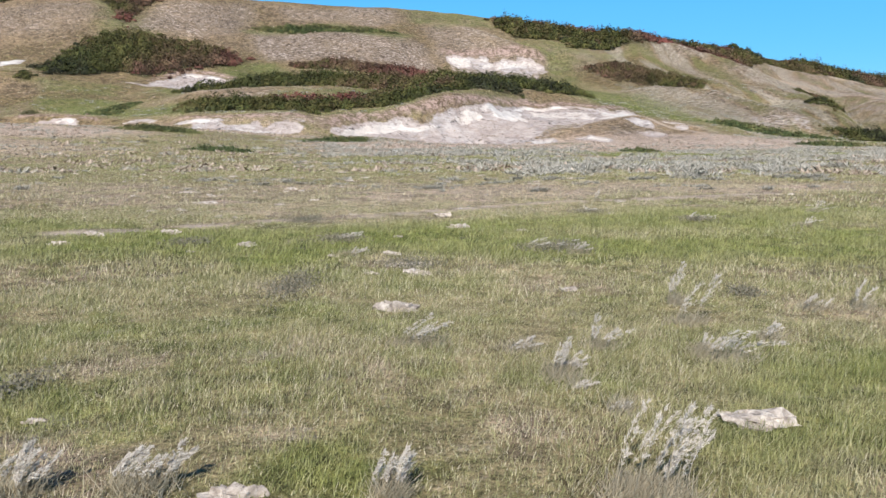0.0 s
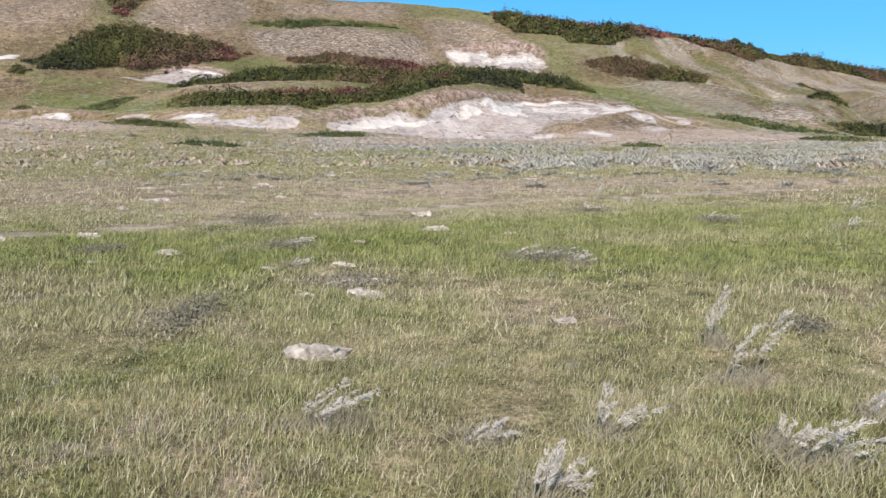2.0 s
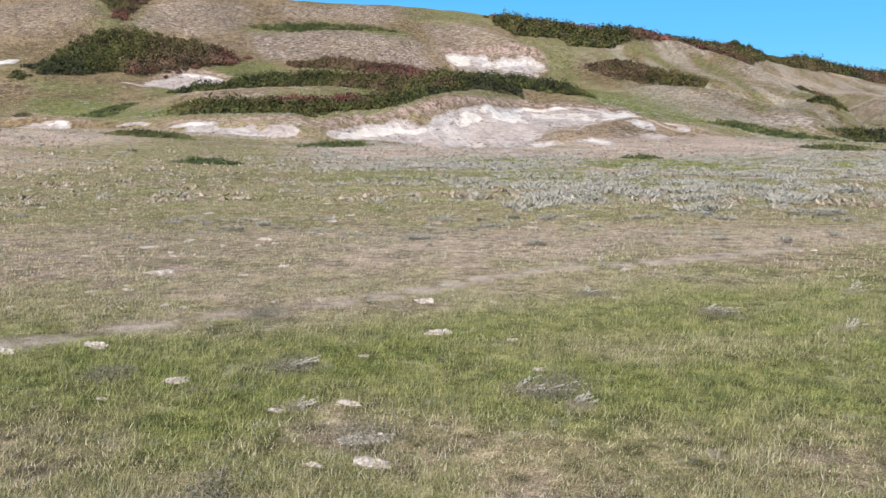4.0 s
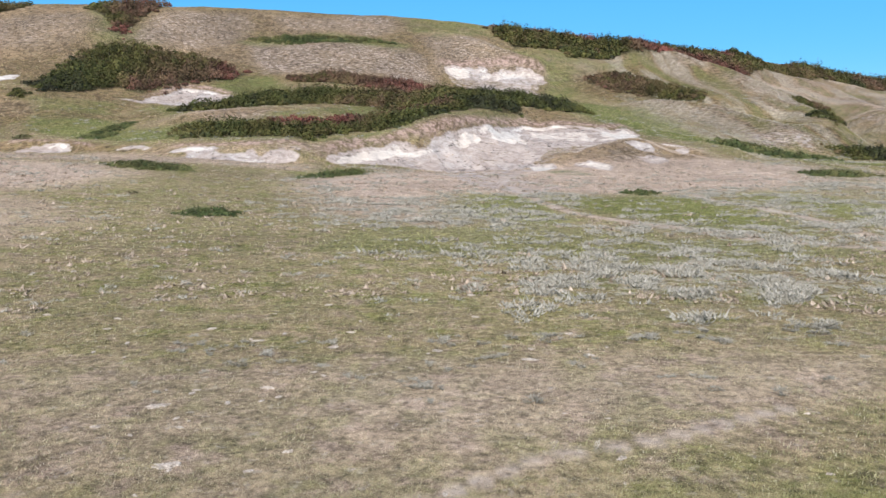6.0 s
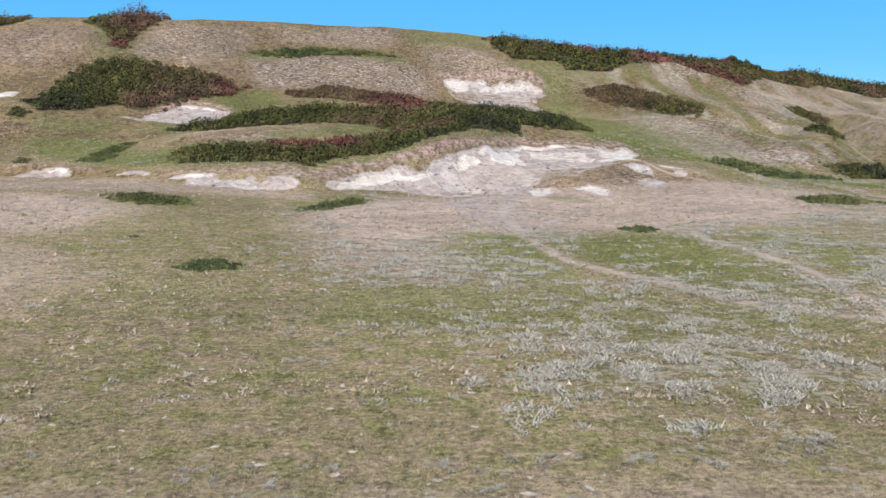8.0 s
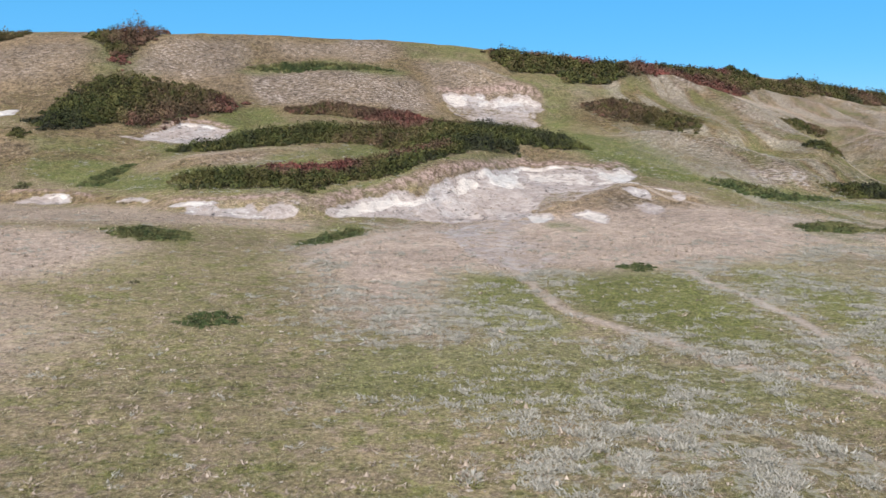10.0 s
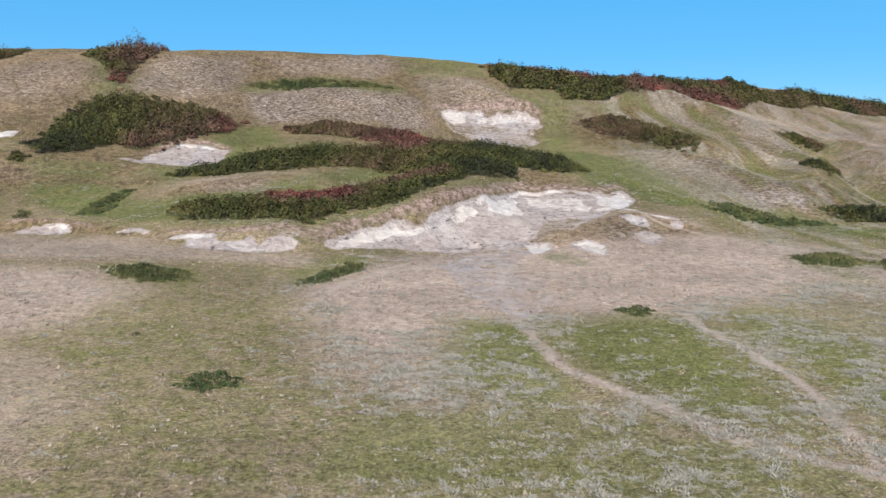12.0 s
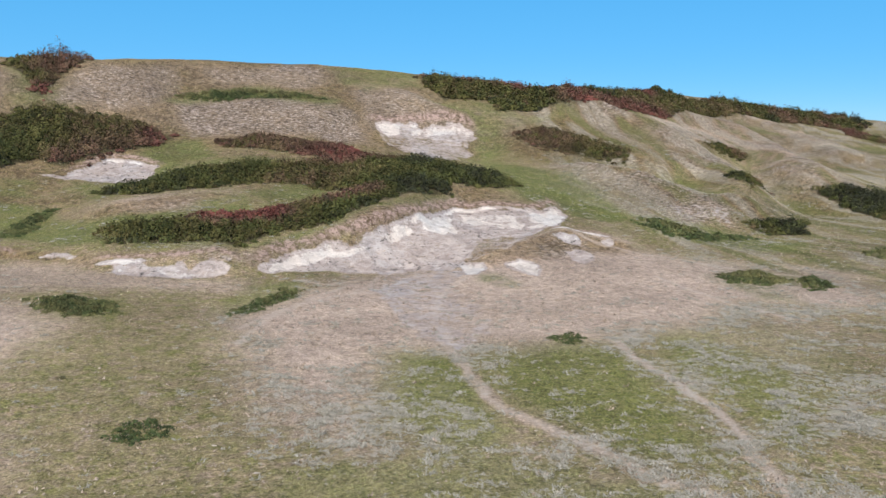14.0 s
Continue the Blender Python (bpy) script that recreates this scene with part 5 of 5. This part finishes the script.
def build_grass(name, near, far, count, tall, wide, label, slim=True):
    x, y = scatter(near, far, count)
    keep_field = fbm(x / 1.1, y / 1.1, 3, 40)
    zone = zones(x, y)
    keep = rng.uniform(0, 1, len(x)) < np.clip(0.75 + 0.5 * keep_field - (0.3 if far < 50 else 0.7) * zone[:, 1] + 0.2 * zone[:, 2], 0.12, 1)
    keep &= (zone[:, 0] < 0.4) & (trodden(x, y) < rng.uniform(0.2, 0.8, len(x)))
    x, y, zone = x[keep], y[keep], zone[keep]
    height = tall * (0.8 + 0.55 * fbm(x / 0.7, y / 0.7, 3, 50) + 0.25 * zone[:, 2] - 0.3 * zone[:, 1])
    verts, faces = (spears if slim else blades)(x, y, height, wide * np.ones(len(x)))
    return tagged(from_arrays(name, verts, faces, GRASS, None, (("zone", np.repeat(zone, 3 if slim else 5, 0)),)), label, "grass", kind="stuff")


build_grass("near_grass", 2.0, 7.0, 62000, 0.055, 0.0034, "short green and straw prairie grass close by", False)
build_grass("near_turf", 2.0, 8.5, 330000, 0.042, 0.0040, "dense low turf of green and dead grass close by")
build_grass("meadow_grass", 7.0, 18.0, 260000, 0.06, 0.009, "short green and straw prairie grass")
build_grass("field_grass", 18.0, 45.0, 190000, 0.075, 0.020, "short dry prairie grass of the valley floor")
build_grass("far_grass", 45.0, 112.0, 130000, 0.10, 0.055, "short dry prairie grass towards the hill foot")
build_grass("hill_grass", 112.0, 330.0, 80000, 0.17, 0.22, "dry tufted grass over the hillside")


# ---- shrubs ----
def leaf_sprays(centre, size, out, stray=0.4):
    """Small tilted three-cornered leaf sprays at the centres, turned roughly outwards."""
    n = len(centre)
    normal = out + rng.normal(0, stray, (n, 3))
    normal /= np.linalg.norm(normal, axis=1, keepdims=True) + 1e-9
    side = np.cross(normal, rng.normal(0, 1, (n, 3)))
    side /= np.linalg.norm(side, axis=1, keepdims=True) + 1e-9
    up = np.cross(normal, side)
    a, b = (size * rng.uniform(0.6, 1.3, n))[:, None] * 0.62, (size * rng.uniform(0.6, 1.2, n))[:, None] * 0.62
    p = np.stack([centre - side * a - up * b * 0.5, centre + side * a * 0.8 - up * b * 0.6, centre + up * b], 1)
    return p.reshape(-1, 3), np.arange(3 * n).reshape(-1, 3)


def tapers(foot, tip, thick):
    """Three-sided tapered stems."""
    n = len(foot)
    ang = np.arange(3) * math.tau / 3
    ring = np.stack([np.cos(ang), np.sin(ang), np.zeros(3)], -1)
    lower = foot[:, None] + ring * np.reshape(np.broadcast_to(thick, len(foot)), (-1, 1, 1))
    upper = tip[:, None] + ring * np.reshape(np.broadcast_to(thick, len(foot)), (-1, 1, 1)) * 0.35
    p = np.concatenate([lower, upper], 1)
    at = np.arange(n)[:, None] * 6
    faces = np.concatenate([at + [0, 1, 4, 3], at + [1, 2, 5, 4], at + [2, 0, 3, 5]], 0)
    return p.reshape(-1, 3), faces


def crowns(x, y, z, radius, height, per):
    """Leaves of many shrubs: centre places, outward ways and the shrub each leaf belongs to."""
    who = np.repeat(np.arange(len(x)), per)
    n = len(who)
    d = rng.normal(0, 1, (n, 3))
    d[:, 2] = np.abs(d[:, 2]) * 0.9 + 0.05
    d /= np.linalg.norm(d, axis=1, keepdims=True)
    lump = 0.82 + 0.25 * rng.uniform(-1, 1, n) ** 3 + 0.13 * np.sin(d[:, 0] * 6 + who) + 0.13 * np.sin(d[:, 1] * 5 + 2.3 * who)
    c = np.stack([x[who] + d[:, 0] * radius[who] * lump, y[who] + d[:, 1] * radius[who] * lump,
                  z[who] + 0.12 * height[who] + d[:, 2] * height[who] * 0.88 * lump], -1)
    return c, d, who


def build_thicket(height, leaf, turn, outline, label):
    outline = np.array(outline)
    lo, hi = outline.min(0) - 2 * height, outline.max(0) + 2 * height
    step = float(np.clip(0.46 * height + 0.25, 0.32, 1.9))
    gx, gy = np.meshgrid(np.arange(lo[0], hi[0], step), np.arange(lo[1], hi[1], step))
    x = gx.ravel() + rng.uniform(-0.5, 0.5, gx.size) * step
    y = gy.ravel() + rng.uniform(-0.5, 0.5, gx.size) * step
    edge = inside(outline, x, y, min(1.6, 0.10 * np.ptp(outline, axis=0).min()), 6)
    stray = np.exp(np.minimum(edge, 0) / (0.25 * min(height, 3))) * 0.3
    keep = (edge > -0.9 * min(height, 3)) & (rng.uniform(0, 1, len(x)) < np.where(edge > 0, 0.6 + 0.36 * smooth(0, 2.5, edge), stray))
    if height < 1.3:
        keep &= fbm(x / 3.5, y / 3.5, 3, 66) > -0.3 - 0.5 * (height < 0.7)
    x, y, edge = x[keep], y[keep], edge[keep]
    # a few broad old bushes stand among many young ones
    grown = np.clip(rng.lognormal(-0.08, 0.36, len(x)), 0.45, 1.9)
    tall = height * (0.45 + 0.55 * smooth(0, min(2.2 * height, 7), edge)) * (0.4 + 0.6 * grown) * (1 + 0.45 * fbm(x / 6, y / 6, 2, 61)) * np.where(edge < 0, 0.6, 1)
    z = ground_z(x, y) - 0.05
    radius = 0.78 * step * grown * np.where(edge < 0, 0.65, 1)
    per = np.clip(11.5 * min(height, 3) / leaf, 36 if leaf > 0.5 else 50, 88) * np.clip(grown, 0.6, 1.5) ** 1.6
    c, d, who = crowns(x, y, z, radius, tall, per.astype(int))
    verts, faces = leaf_sprays(c, leaf, d)
    field = np.clip(0.5 + 1.5 * fbm(x / (4 + 4 * height), y / (5 + 5 * height), 3, 71), 0, 1)
    hue = np.clip(turn[0] + (turn[1] - turn[0]) * field + rng.normal(0, 0.08, len(x)), 0, 1)
    for tx, ty, reach, tint in TINTS:
        w = np.exp(-((x - tx) ** 2 + (y - ty) ** 2) / (1.2 * reach) ** 2)
        hue = hue + (np.clip(tint + rng.normal(0, 0.09, len(x)), 0, 1) - hue) * np.clip(1.8 * w, 0, 1)
    tone = np.clip(rng.normal(1.0, 0.24, len(x)) + 0.4 * fbm(x / 4, y / 5, 2, 73), 0.4, 1.8)
    thicket = new("shrub_thicket")
    tagged(from_arrays("foliage", verts, faces, LOW_LEAVES if height < 1.3 else LEAVES, thicket, (("turn", np.repeat(hue[who], 3)), ("tone", np.repeat(tone[who], 3)))), kind="stuff")
    foot = np.stack([x, y, z], -1)
    tip = foot + np.stack([rng.normal(0, 0.3, len(foot)) * radius.mean(), rng.normal(0, 0.3, len(foot)) * radius.mean(), 0.5 * tall], -1)
    verts, faces = tapers(foot, tip, 0.016 * tall)
    tagged(from_arrays("underwood", verts, faces, BARK, thicket), kind="stuff")
    return tagged(thicket, label, "shrub", "shrub thickets")


for _height, _leaf, _turn, _outline, _label in THICKETS.values():
    build_thicket(_height, _leaf, _turn, _outline, _label)


# ---- stones, sage and dry plants ----
def stone_mesh(seed):
    bm = bmesh.new()
    bmesh.ops.create_icosphere(bm, subdivisions=3, radius=0.5)
    for v in bm.verts:
        p = v.co.copy()
        k = 1 + 0.6 * noise.noise(p * 2.2 + Vector((seed * 5.3, 0, 0))) + 0.55 * noise.noise(p * 5 + Vector((0, seed * 3.1, 0))) + 0.3 * noise.noise(p * 11 + Vector((seed, seed * 2.3, 0)))
        cut = 0.42 + 0.12 * noise.noise(p * 4 + Vector((seed, 2, 0)))
        v.co = Vector((p.x * k, p.y * k * 0.72, max(cut * math.tanh(p.z * k / cut) * (1 + 0.5 * noise.noise(p * 7 + Vector((seed, 0, 3)))), -0.2)))
    mesh = bpy.data.meshes.new("stone")
    bm.to_mesh(mesh)
    bm.free()
    mesh.materials.append(STONE)
    return mesh


stone_meshes = [stone_mesh(k) for k in range(6)]
for _k, (_x, _y, _w) in enumerate(STONES):
    stone = new("stone", stone_meshes[_k % 6])
    stone.matrix_world = pose(_x, _y, float(ground_z(_x, _y)) - 0.03 * _w, 0, 0, rng.uniform(-25, 25)) @ Matrix.Diagonal((_w, _w * 0.75, _w * (0.6 if _w < 0.38 else 0.45 if _w < 0.42 else 0.26), 1))
    tagged(stone, "flat pale weathered stone lying in the grass", "stone", "loose stones")


for _k in range(150):
    _y = 14 + 66 * rng.uniform() ** 1.3
    _x, _w = rng.uniform(-0.5, 0.32) * _y, rng.uniform(0.08, 0.2) * (1 + 0.008 * _y)
    stone = new("stone", stone_meshes[_k % 6])
    stone.matrix_world = pose(_x, _y, float(ground_z(_x, _y)) - 0.02 * _w, 0, 0, rng.uniform(0, 360)) @ Matrix.Diagonal((_w, _w * 0.8, _w * 0.5, 1))
    tagged(stone, "small pale stone scattered in the short grass", "stone", "scattered small stones")


def build_dry_plant(x, y, spread, height, stalks):
    """Leaning plumes in one or two sheaves that rise from a withered tuft."""
    plant = new("dry_plant")
    plant.location = (x, y, float(ground_z(x, y)))
    sheaves = [(rng.uniform(0.35, 1.0), rng.normal(0.1, 0.35), rng.uniform(0.75, 1.05), rng.uniform(-0.35, 0.3)) for _ in range(1 + stalks // 3)]
    for s in range(stalks + 2):
        bm = bmesh.new()
        lean, turn, long, fx = sheaves[s % len(sheaves)]
        lean, turn = lean + rng.normal(0, 0.18), turn + rng.normal(0, 0.3)
        if stalks >= 8:      # a full sheaf, all bent one way by the wind
            lean, turn, long, fx = 0.6 + rng.normal(0, 0.1), 0.15 + rng.normal(0, 0.18), 1.05, rng.uniform(-0.45, 0.4)
        reach, tall = 0.75 * spread * lean, height * long * rng.uniform(0.65, 1.1) * (1.2 - 0.35 * lean)
        fx, fy = fx * spread + rng.normal(0, 0.02), rng.normal(0, 0.03)
        rings, line = [], []
        for k in range(7):
            t = k / 6
            at = Vector((fx + reach * math.cos(turn) * t ** 1.5, fy + reach * math.sin(turn) * t ** 1.5, tall * (t ** 0.85) * (1.25 - 0.25 * t)))
            line.append(at)
            w = 0.002 * (1.2 - t)
            rings.append([bm.verts.new(at + Vector((w * math.cos(a), w * math.sin(a), 0))) for a in (0, 2.1, 4.2)])
        for a, b in zip(rings[:-1], rings[1:]):
            for q in range(3):
                bm.faces.new((a[q], a[(q + 1) % 3], b[(q + 1) % 3], b[q]))
        mesh = bpy.data.meshes.new("stalk")
        bm.to_mesh(mesh)
        bm.free()
        mesh.materials.append(STALK)
        stalk = new("stalk", mesh)
        stalk.parent = plant
        # the panicle: fine chaff on short side sprays along the upper part of the stalk
        count, sprays = 250, 17
        pts = np.array(line)
        way = (pts[6] - pts[3]) / (np.linalg.norm(pts[6] - pts[3]) + 1e-9)
        root = np.sort(rng.uniform(0.3, 1.0, sprays))
        from_at = np.stack([np.interp(root * 6, np.arange(7), pts[:, a]) for a in range(3)], -1)
        out = way * 0.9 + rng.normal(0, 0.28, (sprays, 3)) + [0, 0, -0.1]
        reach_out = (0.25 + 0.9 * np.sin((root - 0.25) / 0.8 * math.pi)) * rng.uniform(0.35, 1.0, sprays) * (0.014 + 0.065 * height)
        who, u = rng.integers(0, sprays, count), rng.uniform(0, 1, count)[:, None]
        c = from_at[who] + out[who] * u * reach_out[who][:, None] + rng.normal(0, 0.0035, (count, 3))
        d = rng.normal(0, 1, (count, 3))
        side = np.cross(out[who], d)
        side *= 0.0017 / (np.linalg.norm(side, axis=1, keepdims=True) + 1e-9)
        long_way = (out[who] + 0.4 * d) * rng.uniform(0.006, 0.016, (count, 1))
        verts = np.stack([c - side, c + side, c + long_way], 1).reshape(-1, 3)
        tagged(from_arrays("seed_head", verts, np.arange(3 * count).reshape(-1, 3), SEED, plant), kind="stuff")
    # withered leaves round the foot
    n = 55 * stalks
    fx, fy = rng.normal(0, 0.26 * spread, n), rng.normal(0, 0.06, n)
    out, a = rng.uniform(0.03, 0.09, n), rng.normal(0.2, 1.4, n)
    tip = np.stack([fx + out * np.cos(a), fy + out * np.sin(a), rng.uniform(0.02, 0.10, n)], -1)
    verts, faces = tapers(np.stack([fx, fy, np.zeros(n)], -1), tip, 0.0024)
    tagged(from_arrays("leaf_tuft", verts, faces, STALK, plant), kind="stuff")
    return tagged(plant, "dry whitish seed-headed plant bending over in the grass", "plant", "dry plants")


for _row in DRY_PLANTS:
    build_dry_plant(*_row)


def sage_places(count):
    r = 13 + 267 * rng.uniform(0, 1, count) ** 1.45
    th = rng.uniform(-0.62, 0.66, count)
    x, y = r * np.sin(th), r * np.cos(th)
    fine = fbm(x / 1.5, y / 1.5, 2, 83)
    keep = rng.uniform(0, 1, count) < sage_cover(x, y) * np.clip(0.08 + 2.3 * fine, 0, 1)
    return x[keep], y[keep]


def sage_spikes(count, tall, wide, leaf):
    """One spiky tuft of narrow upright leaves round the origin, one triangle each."""
    lobes = rng.normal(0, 0.34 * wide, (4, 2))
    base = np.column_stack([lobes[rng.integers(0, 4, count)] + rng.normal(0, 0.16 * wide, (count, 2)), rng.uniform(0, 0.35 * tall, count)])
    way = np.column_stack([base[:, :2] / wide * 1.1 + rng.normal(0, 0.55, (count, 2)) + [0.15, 0], rng.uniform(0.35, 1.0, count)])
    tip = base + way * tall * rng.uniform(0.4, 1.15, (count, 1))
    a = rng.uniform(-0.9, 0.9, count)
    side = np.column_stack([np.cos(a), np.sin(a), np.zeros(count)]) * (leaf * rng.uniform(0.7, 1.4, count))[:, None]
    return np.stack([base - side, base + side, tip], 1).reshape(-1, 3), np.arange(3 * count).reshape(-1, 3)


sx, sy = sage_places(270000)
order = np.argsort(sy)
sx, sy = sx[order], sy[order]
sage_kinds = []
for _k in range(6):
    _tuft = new("sagebrush")
    _v, _f = sage_spikes(190, 0.13, 0.36, 0.010)
    tagged(from_arrays("foliage", _v, _f, SAGE, _tuft), kind="stuff")
    _tip = np.column_stack([rng.normal(0, 0.09, 7), rng.normal(0, 0.09, 7), rng.uniform(0.06, 0.14, 7)])
    _v, _f = tapers(np.zeros((7, 3)), _tip, 0.006)
    from_arrays("woody_base", _v, _f, BARK, _tuft)
    tagged(_tuft, "small silvery grey sagebrush tuft in the grass", "shrub", "sagebrush tufts")
    sage_kinds.append(_tuft)
for _k in range(min(260, len(sx))):
    _s = rng.uniform(0.5, 1.15)
    _m = pose(sx[_k], sy[_k], float(ground_z(sx[_k], sy[_k])), 0, 0, rng.uniform(0, 360))
    if _k < 6:
        tuft = sage_kinds[_k]
        tuft.matrix_world = _m
    else:
        tuft = copy_thing(sage_kinds[_k % 6], _m)
    tuft.scale = (_s, _s, _s * rng.uniform(0.8, 1.2))


def tuft_field(name, x, y, count, tall, wide, leaf, material, label, category):
    """Many spiky tufts in one mesh, of sixteen shapes, turned and grown unevenly."""
    grow = (rng.uniform(0.45, 1.0, len(x)) + 0.9 * rng.uniform(0, 1, len(x)) ** 3) * (1 + 0.003 * np.maximum(y - 60, 0))
    spin, z = rng.uniform(-0.5, 0.5, len(x)), ground_z(x, y)
    all_v = []
    for k in range(16):
        v, _ = sage_spikes(count, tall, wide, leaf)
        pick = np.arange(k, len(x), 16)
        c, d = np.cos(spin[pick])[:, None], np.sin(spin[pick])[:, None]
        turned = np.stack([c * v[:, 0] - d * v[:, 1], d * v[:, 0] + c * v[:, 1], np.broadcast_to(v[:, 2], (len(pick), len(v)))], -1)
        all_v.append((turned * grow[pick][:, None, None] + np.stack([x[pick], y[pick], z[pick]], -1)[:, None]).reshape(-1, 3))
    all_v = np.vstack(all_v)
    tagged(from_arrays(name, all_v, np.arange(len(all_v)).reshape(-1, 3), material), label, category, kind="stuff")


tuft_field("sagebrush_field", sx[260:], sy[260:], 36, 0.17, 0.56, 0.025, SAGE, "silvery grey sagebrush over the valley floor", "shrub")


def dry_places(count):
    r = 34 + 250 * rng.uniform(0, 1, count) ** 1.35
    th = rng.uniform(-0.62, 0.66, count)
    x, y = r * np.sin(th), r * np.cos(th)
    zone = zones(x, y)
    chance = (0.25 + 0.75 * zone[:, 1]) * (1 - 0.85 * zone[:, 2]) * np.clip(0.4 + 1.4 * fbm(x / 2.2, y / 2.2, 3, 87), 0, 1)
    keep = (rng.uniform(0, 1, count) < chance) & (zone[:, 0] < 0.75) & (trodden(x, y) < 0.5) & (thicket_floor(x, y) < 0.3)
    return x[keep], y[keep]


tx, ty = dry_places(52000)
tuft_field("dry_tussocks", tx, ty, 9, 0.15, 0.40, 0.038, TUSSOCK, "small brown and straw bunch-grass tussocks over dry ground", "grass")


def build_herbs(x, y, wide, deep):
    n = int(13000 * wide * max(deep, 0.15)) + 200
    px, py = x + rng.normal(0, 0.62 * wide, n), y + rng.normal(0, 0.6 * deep, n)
    c = np.stack([px, py, ground_z(px, py) + rng.uniform(0.01, 0.07, n)], -1)
    d = rng.normal(0, 1, (n, 3)) + [0, -0.3, 0.6]
    verts, faces = leaf_sprays(c, 0.017, d, 0.8)
    ob = from_arrays("herb_patch", verts, faces, HERB)
    return tagged(ob, "low grey-green leafy herb patch in the grass", "plant", "herb patches", "stuff")


for _row in HERBS:
    build_herbs(*_row)


# ---- the lone tree on the ridge ----
def build_tree(x, y):
    z = float(ground_z(x, y)) - 0.1
    tree = new("tree")
    tree.location = (x, y, z)
    foot, tip, thick = [(0, 0, 0)], [(0.2, 0, 3.2)], [0.28]
    heads = []
    for k in range(9):
        a, up = k * 2.4, 1.6 + 0.25 * k
        end = (4.5 * math.cos(a) * rng.uniform(0.5, 1.2), 3.2 * math.sin(a) * rng.uniform(0.6, 1.2), 0.9 + 0.12 * k + rng.uniform(0.2, 2.2))
        foot.append((0.05 * k, 0, up)), tip.append(end), thick.append(0.11)
        heads.append(end)
    verts, faces = tapers(np.array(foot[:1]), np.array(tip[:1]), np.array(thick[:1]))
    from_arrays("trunk", verts, faces, BARK, tree)
    verts, faces = tapers(np.array(foot[1:]), np.array(tip[1:]), np.array(thick[1:]))
    from_arrays("limbs", verts, faces, BARK, tree)
    heads = np.array(heads + [(0.2, 0, 4.9), (-1, 0.5, 3.6), (1.2, -0.4, 3.9)])
    n = len(heads)
    c, d, who = crowns(heads[:, 0], heads[:, 1], heads[:, 2] - 1.2, rng.uniform(1.4, 2.4, n), rng.uniform(1.3, 2.2, n), 170)
    verts, faces = leaf_sprays(c, 0.55, d)
    from_arrays("crown", verts, faces, LEAVES, tree, (("turn", np.full(len(verts), 0.12)), ("tone", np.ones(len(verts)))))
    return tagged(tree, "small round-crowned green tree standing on the ridge", "tree")


build_tree(*RIDGE_TREE)
build_tree(RIDGE_TREE[0] + 8.5, RIDGE_TREE[1] + 1.5)
